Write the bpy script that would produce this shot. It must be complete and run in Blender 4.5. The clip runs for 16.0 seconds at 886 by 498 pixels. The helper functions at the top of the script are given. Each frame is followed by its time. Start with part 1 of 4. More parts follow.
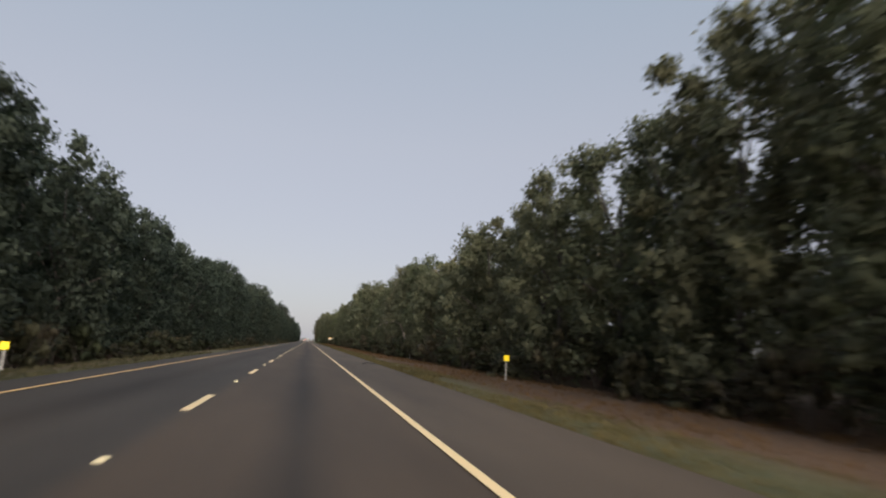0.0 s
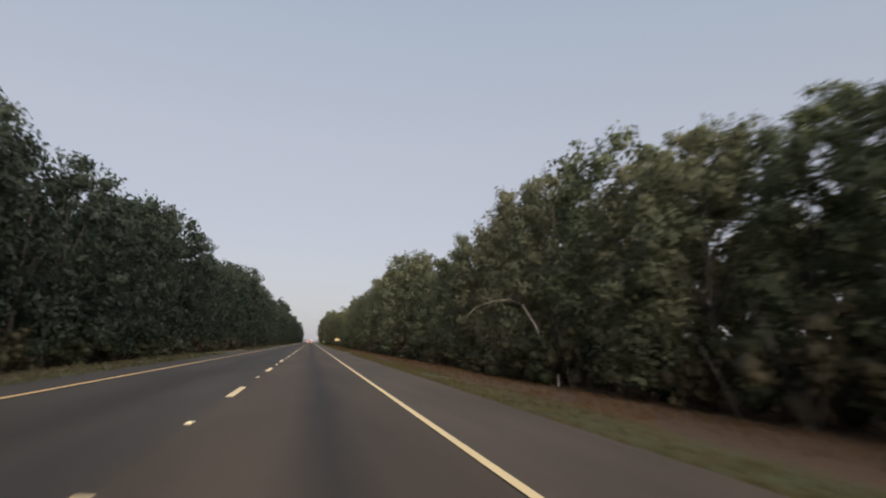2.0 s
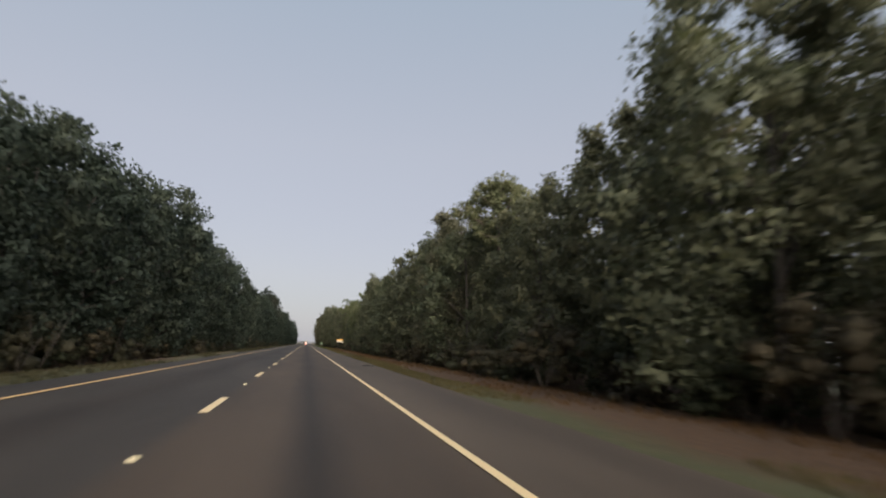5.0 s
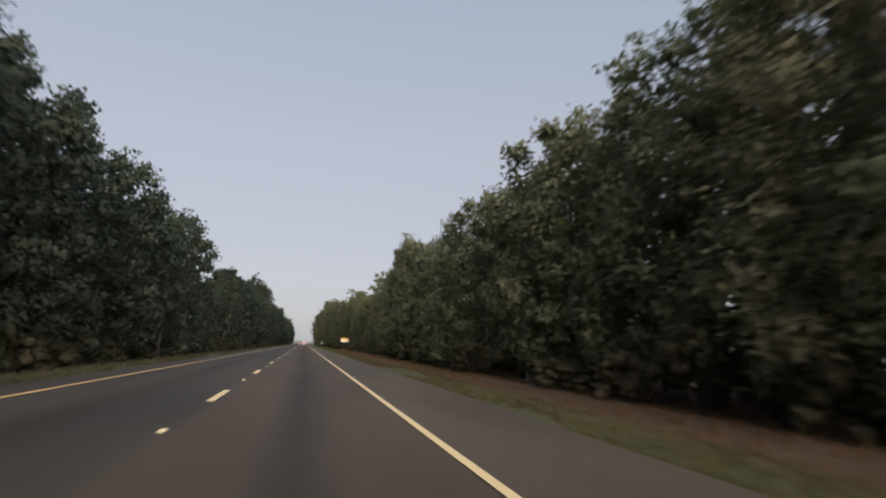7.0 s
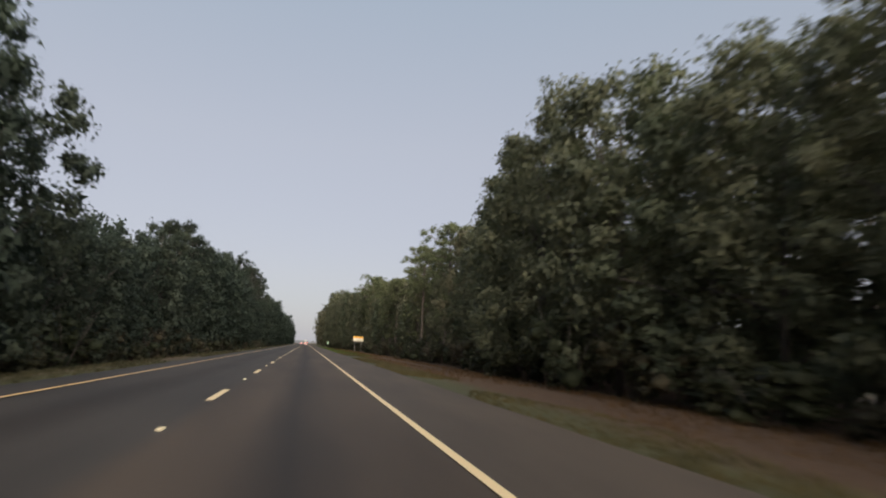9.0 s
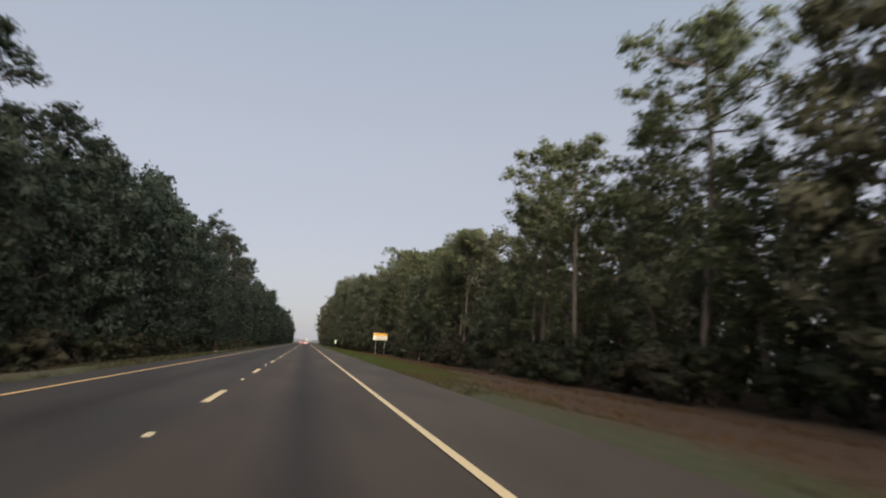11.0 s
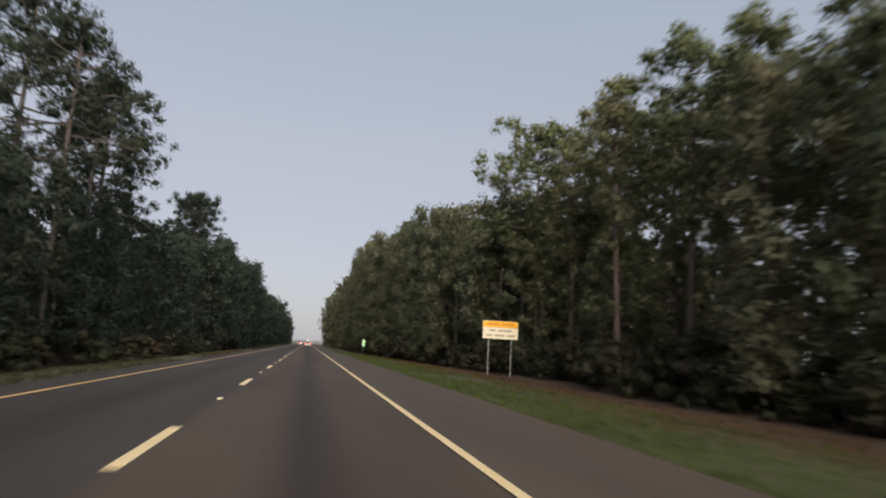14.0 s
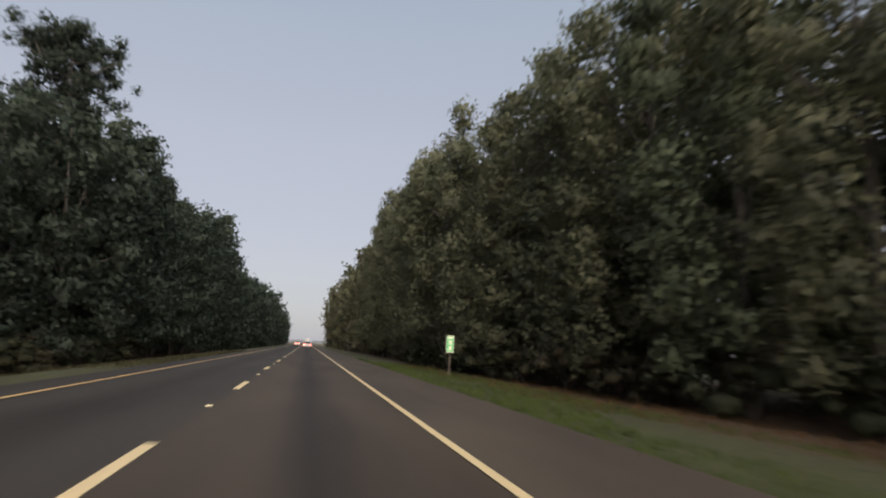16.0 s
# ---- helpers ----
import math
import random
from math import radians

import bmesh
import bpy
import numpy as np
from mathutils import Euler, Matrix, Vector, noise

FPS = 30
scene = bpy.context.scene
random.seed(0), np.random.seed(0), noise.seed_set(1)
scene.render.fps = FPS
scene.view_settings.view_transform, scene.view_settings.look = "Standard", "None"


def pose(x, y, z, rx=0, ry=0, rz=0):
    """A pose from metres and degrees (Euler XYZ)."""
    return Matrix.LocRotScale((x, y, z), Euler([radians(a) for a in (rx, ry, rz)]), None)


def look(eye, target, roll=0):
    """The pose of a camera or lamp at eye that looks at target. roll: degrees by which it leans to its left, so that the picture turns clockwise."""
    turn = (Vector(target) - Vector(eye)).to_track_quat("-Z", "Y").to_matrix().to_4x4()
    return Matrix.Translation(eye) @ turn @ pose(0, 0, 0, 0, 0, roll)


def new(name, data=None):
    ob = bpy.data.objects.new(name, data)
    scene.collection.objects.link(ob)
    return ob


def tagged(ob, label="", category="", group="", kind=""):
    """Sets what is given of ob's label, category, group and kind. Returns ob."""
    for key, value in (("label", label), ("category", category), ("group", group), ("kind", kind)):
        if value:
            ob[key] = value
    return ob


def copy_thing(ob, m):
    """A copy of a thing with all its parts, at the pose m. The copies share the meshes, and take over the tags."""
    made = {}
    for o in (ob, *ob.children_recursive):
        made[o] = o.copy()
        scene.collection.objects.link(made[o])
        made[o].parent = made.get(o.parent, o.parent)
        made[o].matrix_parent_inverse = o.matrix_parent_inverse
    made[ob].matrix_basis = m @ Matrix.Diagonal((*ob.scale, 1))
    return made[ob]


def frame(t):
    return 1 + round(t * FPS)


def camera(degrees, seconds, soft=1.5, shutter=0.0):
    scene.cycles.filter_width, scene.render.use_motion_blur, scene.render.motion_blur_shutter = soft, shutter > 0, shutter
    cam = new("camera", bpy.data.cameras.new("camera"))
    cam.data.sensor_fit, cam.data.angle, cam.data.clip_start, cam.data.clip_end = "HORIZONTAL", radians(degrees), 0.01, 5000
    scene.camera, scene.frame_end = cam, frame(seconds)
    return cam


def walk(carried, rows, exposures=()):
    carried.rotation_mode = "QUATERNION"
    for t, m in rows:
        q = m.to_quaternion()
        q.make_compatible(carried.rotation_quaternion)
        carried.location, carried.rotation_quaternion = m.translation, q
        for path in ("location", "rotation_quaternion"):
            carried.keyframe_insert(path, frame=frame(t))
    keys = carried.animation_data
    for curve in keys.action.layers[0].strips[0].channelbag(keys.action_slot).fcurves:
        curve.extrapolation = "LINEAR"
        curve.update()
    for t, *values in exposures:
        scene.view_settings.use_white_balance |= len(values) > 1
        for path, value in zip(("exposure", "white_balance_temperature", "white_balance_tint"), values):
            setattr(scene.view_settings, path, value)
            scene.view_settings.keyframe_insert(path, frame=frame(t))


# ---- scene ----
# ---- camera: a car's ride along the right-hand lane ----
# t, x, y, yaw, pitch, roll; y runs along the road, x = 0 on the dashed lane line
EYE = 1.262
RIDE = [
    (0.0, 1.878, 0.00, -11.85, 8.76, -3.12),
    (0.5, 1.807, 14.62, -11.88, 8.70, -2.90),
    (1.0, 1.753, 28.00, -11.89, 8.74, -2.96),
    (1.5, 1.664, 43.74, -11.76, 8.71, -2.88),
    (2.0, 1.627, 57.88, -11.56, 8.84, -3.04),
    (2.5, 1.524, 72.99, -11.52, 8.99, -3.15),
    (3.0, 1.489, 87.61, -11.71, 8.97, -3.12),
    (3.5, 1.505, 101.19, -11.80, 8.99, -3.18),
    (6.0, 1.670, 176.08, -12.12, 9.01, -2.99),
    (6.5, 1.701, 190.07, -12.20, 8.96, -2.93),
    (7.0, 1.768, 204.82, -12.16, 8.95, -2.83),
    (7.5, 1.800, 221.11, -12.02, 8.92, -2.86),
    (8.0, 1.836, 235.79, -12.03, 8.90, -2.66),
    (10.5, 1.841, 312.02, -11.96, 8.89, -2.96),
    (11.0, 1.841, 327.28, -11.96, 8.86, -2.96),
    (11.5, 1.871, 342.61, -11.85, 8.88, -2.97),
    (12.0, 1.817, 356.86, -11.95, 8.81, -2.90),
    (12.5, 1.772, 372.05, -12.05, 8.91, -3.00),
    (13.0, 1.788, 388.66, -11.87, 8.87, -3.10),
    (13.5, 1.783, 404.17, -11.74, 8.91, -3.10),
    (14.0, 1.693, 419.37, -11.87, 8.95, -3.05),
    (14.5, 1.639, 434.79, -12.00, 8.91, -2.95),
    (15.0, 1.711, 449.77, -11.64, 8.97, -3.11),
    (15.5, 1.661, 466.24, -11.86, 8.94, -3.06),
    (16.0, 1.677, 481.83, -11.92, 8.95, -3.02),
]
cam = camera(69.4, 16.0, soft=2.0, shutter=0.4)
walk(cam, [(t, pose(x, y, EYE, 90 + pitch, roll, yaw)) for t, x, y, yaw, pitch, roll in RIDE],
     exposures=[(0.0, 0.79), (16.0, 0.79)])

# ---- sky and light: clear evening, the wide low glow of the sun behind the car ----
SUN_ELEV, SUN_AZ = 17.0, 174.0      # degrees; azimuth clockwise from +y
world = bpy.data.worlds.new("dusk_sky")
scene.world = world
world.use_nodes = True
wn, wl = world.node_tree.nodes, world.node_tree.links
wn.clear()
sky = wn.new("ShaderNodeTexSky")
sky.sky_type = "NISHITA"
sky.sun_disc = False
sky.sun_elevation = radians(SUN_ELEV)
sky.sun_rotation = radians(SUN_AZ)
sky.air_density, sky.dust_density, sky.ozone_density = 1.0, 1.2, 2.0
coord = wn.new("ShaderNodeTexCoord")
sep = wn.new("ShaderNodeSeparateXYZ")
grad = wn.new("ShaderNodeValToRGB")
els = grad.color_ramp.elements
els[0].position, els[0].color = 0.0, (0.457, 0.450, 0.504, 1)
els[1].position, els[1].color = 1.0, (0.150, 0.183, 0.232, 1)
for p, c in ((0.10, (0.501, 0.474, 0.522)), (0.30, (0.483, 0.482, 0.530)), (0.55, (0.385, 0.444, 0.520))):
    els.new(p).color = (*c, 1)
bg_sky = wn.new("ShaderNodeBackground")
bg_sky.inputs["Strength"].default_value = 0.017
bg_air = wn.new("ShaderNodeBackground")
bg_air.inputs["Strength"].default_value = 0.515
both = wn.new("ShaderNodeAddShader")
wout = wn.new("ShaderNodeOutputWorld")
wl.new(sky.outputs["Color"], bg_sky.inputs["Color"])
wl.new(coord.outputs["Generated"], sep.inputs[0])
wl.new(sep.outputs["Z"], grad.inputs["Fac"])
wl.new(grad.outputs["Color"], bg_air.inputs["Color"])
wl.new(bg_sky.outputs[0], both.inputs[0])
wl.new(bg_air.outputs[0], both.inputs[1])
wl.new(both.outputs[0], wout.inputs["Surface"])

sun = new("sun", bpy.data.lights.new("sun", "SUN"))
sun.data.energy, sun.data.angle, sun.data.color = 5.0, radians(60), (1.0, 0.90, 0.79)
az, elev = radians(SUN_AZ), radians(SUN_ELEV)
sun.matrix_world = look((0, 0, 60), Vector((0, 0, 60)) - Vector((math.sin(az) * math.cos(elev), math.cos(az) * math.cos(elev), math.sin(elev))))


# ---- materials ----
def material(name, rough=0.8, metal=0.0):
    m = bpy.data.materials.new(name)
    m.use_nodes = True
    n, l = m.node_tree.nodes, m.node_tree.links
    b = n["Principled BSDF"]
    b.inputs["Roughness"].default_value, b.inputs["Metallic"].default_value = rough, metal
    return m, n, l, b


def noise_node(n, l, scale, detail=4.0, coords="Object", stretch=None, rough=0.5):
    tc = n.new("ShaderNodeTexCoord")
    tex = n.new("ShaderNodeTexNoise")
    tex.inputs["Scale"].default_value, tex.inputs["Detail"].default_value, tex.inputs["Roughness"].default_value = scale, detail, rough
    if stretch:
        mp = n.new("ShaderNodeMapping")
        mp.inputs["Scale"].default_value = stretch
        l.new(tc.outputs[coords], mp.inputs["Vector"])
        l.new(mp.outputs[0], tex.inputs["Vector"])
    else:
        l.new(tc.outputs[coords], tex.inputs["Vector"])
    return tex.outputs["Fac"]


def ramp(n, l, fac, stops):
    r = n.new("ShaderNodeValToRGB")
    el = r.color_ramp.elements
    el[0].position, el[0].color = stops[0][0], (*stops[0][1], 1)
    el[1].position, el[1].color = stops[-1][0], (*stops[-1][1], 1)
    for p, c in stops[1:-1]:
        el.new(p).color = (*c, 1)
    l.new(fac, r.inputs["Fac"])
    return r.outputs["Color"]


def mix(n, l, kind, fac, a, b):
    m = n.new("ShaderNodeMix")
    m.data_type, m.blend_type = "RGBA", kind
    for sock, v in (("Factor", fac), (6, a), (7, b)):
        s = m.inputs[0] if sock == "Factor" else m.inputs[sock]
        if isinstance(v, (int, float)):
            s.default_value = v
        elif isinstance(v, tuple):
            s.default_value = (*v, 1)
        else:
            l.new(v, s)
    return m.outputs[2]


def bump(n, l, b, height, strength=0.4, distance=0.02):
    bp = n.new("ShaderNodeBump")
    bp.inputs["Strength"].default_value, bp.inputs["Distance"].default_value = strength, distance
    l.new(height, bp.inputs["Height"])
    l.new(bp.outputs[0], b.inputs["Normal"])


def plain(name, colour, rough=0.6, metal=0.0, spread=0.25, scale=6.0):
    """A paint or plastic with mottled wear."""
    m, n, l, b = material(name, rough, metal)
    f = noise_node(n, l, scale, 5)
    c = ramp(n, l, f, [(0.3, tuple(v * (1 - spread) for v in colour)), (0.7, tuple(min(1, v * (1 + spread * 0.4)) for v in colour))])
    l.new(c, b.inputs["Base Color"])
    return m


def asphalt():
    m, n, l, b = material("asphalt", 0.72)
    tc = n.new("ShaderNodeTexCoord")
    sp = n.new("ShaderNodeSeparateXYZ")
    l.new(tc.outputs["Object"], sp.inputs[0])
    # position across the road, 0 at x = -8 and 1 at x = 8: oil streaks, lighter shoulder, headlight warmth painted
    # right of the dashes
    mr = n.new("ShaderNodeMapRange")
    mr.inputs["From Min"].default_value, mr.inputs["From Max"].default_value = -8, 8
    wob = noise_node(n, l, 1.0, 2, stretch=(0.6, 0.02, 1))
    ma = n.new("ShaderNodeMath")
    ma.operation = "MULTIPLY_ADD"
    ma.inputs[1].default_value = 0.7
    l.new(wob, ma.inputs[0])
    l.new(sp.outputs["X"], ma.inputs[2])
    sb = n.new("ShaderNodeMath")
    sb.operation = "SUBTRACT"
    sb.inputs[1].default_value = 0.35
    l.new(ma.outputs[0], sb.inputs[0])
    l.new(sb.outputs[0], mr.inputs["Value"])
    # old keeps the left lane dark; lane and sh carry painted headlight brown
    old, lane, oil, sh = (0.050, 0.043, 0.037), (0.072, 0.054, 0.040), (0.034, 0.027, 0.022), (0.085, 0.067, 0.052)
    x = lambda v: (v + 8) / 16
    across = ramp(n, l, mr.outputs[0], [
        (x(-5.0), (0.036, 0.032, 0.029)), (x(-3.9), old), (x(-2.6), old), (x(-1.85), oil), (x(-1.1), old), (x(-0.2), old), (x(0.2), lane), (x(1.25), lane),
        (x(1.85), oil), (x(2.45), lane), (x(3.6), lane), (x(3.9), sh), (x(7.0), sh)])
    grain = ramp(n, l, noise_node(n, l, 60, 6, rough=0.7), [(0.3, (0.72, 0.72, 0.72)), (0.7, (1.25, 1.25, 1.25))])
    blot = ramp(n, l, noise_node(n, l, 0.6, 5, stretch=(1, 0.15, 1)), [(0.3, (0.74, 0.74, 0.75)), (0.7, (1.22, 1.20, 1.17))])
    c = mix(n, l, "MULTIPLY", 1.0, across, grain)
    c = mix(n, l, "MULTIPLY", 1.0, c, blot)
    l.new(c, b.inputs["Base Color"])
    b.inputs["Specular IOR Level"].default_value = 0.22
    bump(n, l, b, noise_node(n, l, 90, 3), 0.35, 0.01)
    return m


def road_paint(name, colour):
    m, n, l, b = material(name, 0.55)
    wear = noise_node(n, l, 14, 6, rough=0.7)
    c = ramp(n, l, wear, [(0.28, tuple(v * 0.45 for v in colour)), (0.42, colour), (1.0, colour)])
    l.new(c, b.inputs["Base Color"])
    bump(n, l, b, wear, 0.2, 0.005)
    return m


def soil():
    """Mown grass beside the shoulder, running out into leaf litter and pine straw under the trees."""
    m, n, l, b = material("verge_soil", 0.95)
    tc = n.new("ShaderNodeTexCoord")
    sp = n.new("ShaderNodeSeparateXYZ")
    l.new(tc.outputs["Object"], sp.inputs[0])
    left = n.new("ShaderNodeMath"); left.operation = "SUBTRACT"; left.inputs[0].default_value = 2.4
    l.new(sp.outputs["X"], left.inputs[1])
    ab = n.new("ShaderNodeMath"); ab.operation = "MAXIMUM"
    l.new(sp.outputs["X"], ab.inputs[0]); l.new(left.outputs[0], ab.inputs[1])
    n1 = noise_node(n, l, 0.05, 4)
    n2 = noise_node(n, l, 0.7, 5)
    add = n.new("ShaderNodeMath"); add.operation = "MULTIPLY_ADD"; add.inputs[1].default_value = 4.0
    l.new(n1, add.inputs[0]); l.new(ab.outputs[0], add.inputs[2])
    add2 = n.new("ShaderNodeMath"); add2.operation = "MULTIPLY_ADD"; add2.inputs[1].default_value = 1.8
    l.new(n2, add2.inputs[0]); l.new(add.outputs[0], add2.inputs[2])
    mr = n.new("ShaderNodeMapRange")
    mr.inputs["From Min"].default_value, mr.inputs["From Max"].default_value = 11.6, 13.6
    # the mown strip is greener and wider along the later stretch
    late = n.new("ShaderNodeMapRange")
    late.inputs["From Min"].default_value, late.inputs["From Max"].default_value = 345, 395
    late.inputs["To Min"].default_value, late.inputs["To Max"].default_value = 0.9, -2.6
    l.new(sp.outputs["Y"], late.inputs["Value"])
    add3 = n.new("ShaderNodeMath"); add3.operation = "ADD"
    l.new(add2.outputs[0], add3.inputs[0]); l.new(late.outputs[0], add3.inputs[1])
    l.new(add3.outputs[0], mr.inputs["Value"])
    grass = ramp(n, l, noise_node(n, l, 2.2, 6, rough=0.7), [(0.3, (0.042, 0.049, 0.016)), (0.55, (0.066, 0.066, 0.024)), (0.75, (0.092, 0.074, 0.035))])
    litter = ramp(n, l, noise_node(n, l, 3.0, 6, rough=0.7), [(0.3, (0.040, 0.021, 0.010)), (0.55, (0.086, 0.044, 0.018)), (0.75, (0.122, 0.064, 0.028))])
    c = mix(n, l, "MIX", mr.outputs[0], grass, litter)
    deep = n.new("ShaderNodeMapRange")      # mossy, overgrown floor far from the road
    deep.inputs["From Min"].default_value, deep.inputs["From Max"].default_value = 30, 56
    l.new(add.outputs[0], deep.inputs["Value"])
    moss = ramp(n, l, noise_node(n, l, 0.08, 6, rough=0.65), [(0.3, (0.016, 0.021, 0.009)), (0.55, (0.034, 0.042, 0.018)), (0.75, (0.055, 0.056, 0.027))])
    c = mix(n, l, "MIX", deep.outputs[0], c, moss)
    field = n.new("ShaderNodeMapRange")     # dry open land past the end of the forest
    field.inputs["From Min"].default_value, field.inputs["From Max"].default_value = 815, 870
    l.new(sp.outputs["Y"], field.inputs["Value"])
    dry = ramp(n, l, noise_node(n, l, 0.05, 6, rough=0.65), [(0.3, (0.085, 0.066, 0.040)), (0.55, (0.125, 0.098, 0.060)), (0.75, (0.150, 0.125, 0.080))])
    c = mix(n, l, "MIX", field.outputs[0], c, dry)
    l.new(c, b.inputs["Base Color"])
    bump(n, l, b, noise_node(n, l, 8, 6, rough=0.7), 0.8, 0.08)
    return m


def foliage(name, tones, rough=0.65, patchy=False):
    """Leaves: tone by tree, by leaf and by patches of the crown."""
    m, n, l, b = material(name, rough)
    oi = n.new("ShaderNodeObjectInfo")
    ge = n.new("ShaderNodeNewGeometry")
    tree = ramp(n, l, noise_node(n, l, 0.07, 2) if patchy else oi.outputs["Random"], tones)
    leaf = ramp(n, l, ge.outputs["Random Per Island"], [(0.0, (0.90, 0.90, 0.89)), (0.6, (1.0, 1.0, 1.0)), (1.0, (1.10, 1.08, 1.04))])
    patch = ramp(n, l, noise_node(n, l, 0.45, 3), [(0.33, (0.76, 0.80, 0.80)), (0.67, (1.24, 1.18, 1.08))])
    c = mix(n, l, "MULTIPLY", 1.0, tree, leaf)
    c = mix(n, l, "MULTIPLY", 1.0, c, patch)
    fine = noise_node(n, l, 2.6, 5, rough=0.65)
    c = mix(n, l, "MULTIPLY", 1.0, c, ramp(n, l, fine, [(0.34, (0.66, 0.68, 0.67)), (0.5, (1.0, 1.0, 1.0)), (0.66, (1.26, 1.24, 1.18))]))
    bump(n, l, b, fine, 0.7, 0.2)
    l.new(c, b.inputs["Base Color"])
    b.inputs["Specular IOR Level"].default_value = 0.25
    thin = n.new("ShaderNodeBsdfTranslucent")
    l.new(mix(n, l, "MULTIPLY", 1.0, c, (1.12, 1.20, 0.95)), thin.inputs["Color"])
    both_sides = n.new("ShaderNodeMixShader")
    both_sides.inputs["Fac"].default_value = 0.36
    l.new(b.outputs[0], both_sides.inputs[1])
    l.new(thin.outputs[0], both_sides.inputs[2])
    l.new(both_sides.outputs[0], n["Material Output"].inputs["Surface"])
    return m


def bark(name, dark, light):
    m, n, l, b = material(name, 0.9)
    f = noise_node(n, l, 3.0, 7, stretch=(3, 3, 0.5), rough=0.7)
    l.new(ramp(n, l, f, [(0.3, dark), (0.7, light)]), b.inputs["Base Color"])
    bump(n, l, b, f, 0.8, 0.04)
    return m


ASPHALT = asphalt()
# White lines and dashes: headlight warmth is put into the paint colour
WHITE_PAINT = road_paint("headlit_white_paint", (0.82, 0.63, 0.35))
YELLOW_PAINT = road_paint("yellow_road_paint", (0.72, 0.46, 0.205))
SOIL = soil()
LEAF = foliage("broad_leaves", [(0.0, (0.093, 0.110, 0.071)), (0.4, (0.119, 0.126, 0.084)), (0.75, (0.126, 0.129, 0.086)), (1.0, (0.140, 0.134, 0.093))])
# Darker, cooler copy of LEAF: shade on the left put into its colour
MEDIAN_LEAF = foliage("shaded_oak_leaves", [(0.0, (0.033, 0.046, 0.037)), (0.5, (0.042, 0.057, 0.045)), (1.0, (0.055, 0.068, 0.052))])
NEEDLE = foliage("pine_needles", [(0.0, (0.110, 0.130, 0.071)), (0.5, (0.140, 0.154, 0.085)), (1.0, (0.165, 0.165, 0.098))])
# Median pines: NEEDLE again, with the left side's shade painted in
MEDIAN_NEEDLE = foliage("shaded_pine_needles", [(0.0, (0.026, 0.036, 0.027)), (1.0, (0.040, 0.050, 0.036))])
WOODS_LEAF = foliage("woods_leaves", [(0.3, (0.082, 0.088, 0.054)), (0.5, (0.108, 0.104, 0.065)), (0.7, (0.130, 0.114, 0.080))], patchy=True)
BRUSH = foliage("undergrowth_leaves", [(0.0, (0.033, 0.041, 0.022)), (0.4, (0.048, 0.050, 0.029)), (0.7, (0.057, 0.052, 0.033)), (1.0, (0.072, 0.060, 0.040))])
GRASS = foliage("grass_blades", [(0.0, (0.067, 0.094, 0.025)), (1.0, (0.076, 0.099, 0.029))])
OLIVE = foliage("worn_grass_blades", [(0.0, (0.072, 0.066, 0.027)), (1.0, (0.092, 0.074, 0.034))])
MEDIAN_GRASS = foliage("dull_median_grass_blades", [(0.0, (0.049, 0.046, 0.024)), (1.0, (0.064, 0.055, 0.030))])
STRAW = foliage("dry_grass_blades", [(0.0, (0.096, 0.054, 0.023)), (1.0, (0.116, 0.066, 0.030))])
BARK = bark("oak_bark", (0.036, 0.030, 0.025), (0.095, 0.080, 0.068))
PINE_BARK = bark("pine_bark", (0.066, 0.051, 0.041), (0.165, 0.128, 0.104))
DEAD_BARK = bark("weathered_dead_wood", (0.120, 0.100, 0.084), (0.265, 0.222, 0.185))
STEEL = plain("galvanised_steel", (0.40, 0.39, 0.37), 0.55, 0.25)
POST_GREY = plain("weathered_post_steel", (0.24, 0.23, 0.22), 0.6, 0.2)
# Yellowed white: the headlights' return off the sheeting is painted into it
SIGN_WHITE = plain("headlit_white_sheeting", (0.88, 0.77, 0.56), 0.4, spread=0.08)
SIGN_ORANGE = plain("orange_yellow_sign_sheeting", (0.95, 0.46, 0.01), 0.4, spread=0.08)
SIGN_YELLOW = plain("yellow_reflector_sheeting", (0.98, 0.72, 0.01), 0.35, spread=0.06)
SIGN_GREEN = plain("green_sign_sheeting", (0.15, 0.60, 0.25), 0.4, spread=0.08)
SIGN_INK = plain("dark_sign_lettering", (0.46, 0.38, 0.27), 0.5)
ORANGE_INK = plain("brown_sign_lettering", (0.72, 0.30, 0.01), 0.5)
WHITE_PLASTIC = plain("white_plastic", (0.50, 0.48, 0.44), 0.5)
RUBBER = plain("black_rubber", (0.018, 0.018, 0.018), 0.85)


# ---- mesh helpers ----
def mesh_object(name, verts, faces, mat, parent=None, label="", smooth=False):
    me = bpy.data.meshes.new(name)
    me.from_pydata([tuple(map(float, v)) for v in verts], [], [tuple(map(int, q)) for q in faces])
    me.materials.append(mat)
    if smooth:
        me.polygons.foreach_set("use_smooth", [True] * len(me.polygons))
    me.update()
    ob = new(name, me)
    if parent:
        ob.parent = parent
    if label:
        ob["label"] = label
    return ob


def part(name, bm, mat, parent, label="", smooth=False):
    me = bpy.data.meshes.new(name)
    bmesh.ops.recalc_face_normals(bm, faces=bm.faces)
    bm.to_mesh(me)
    bm.free()
    me.materials.append(mat)
    if smooth:
        me.polygons.foreach_set("use_smooth", [True] * len(me.polygons))
    ob = new(name, me)
    ob.parent = parent
    if label:
        ob["label"] = label
    return ob


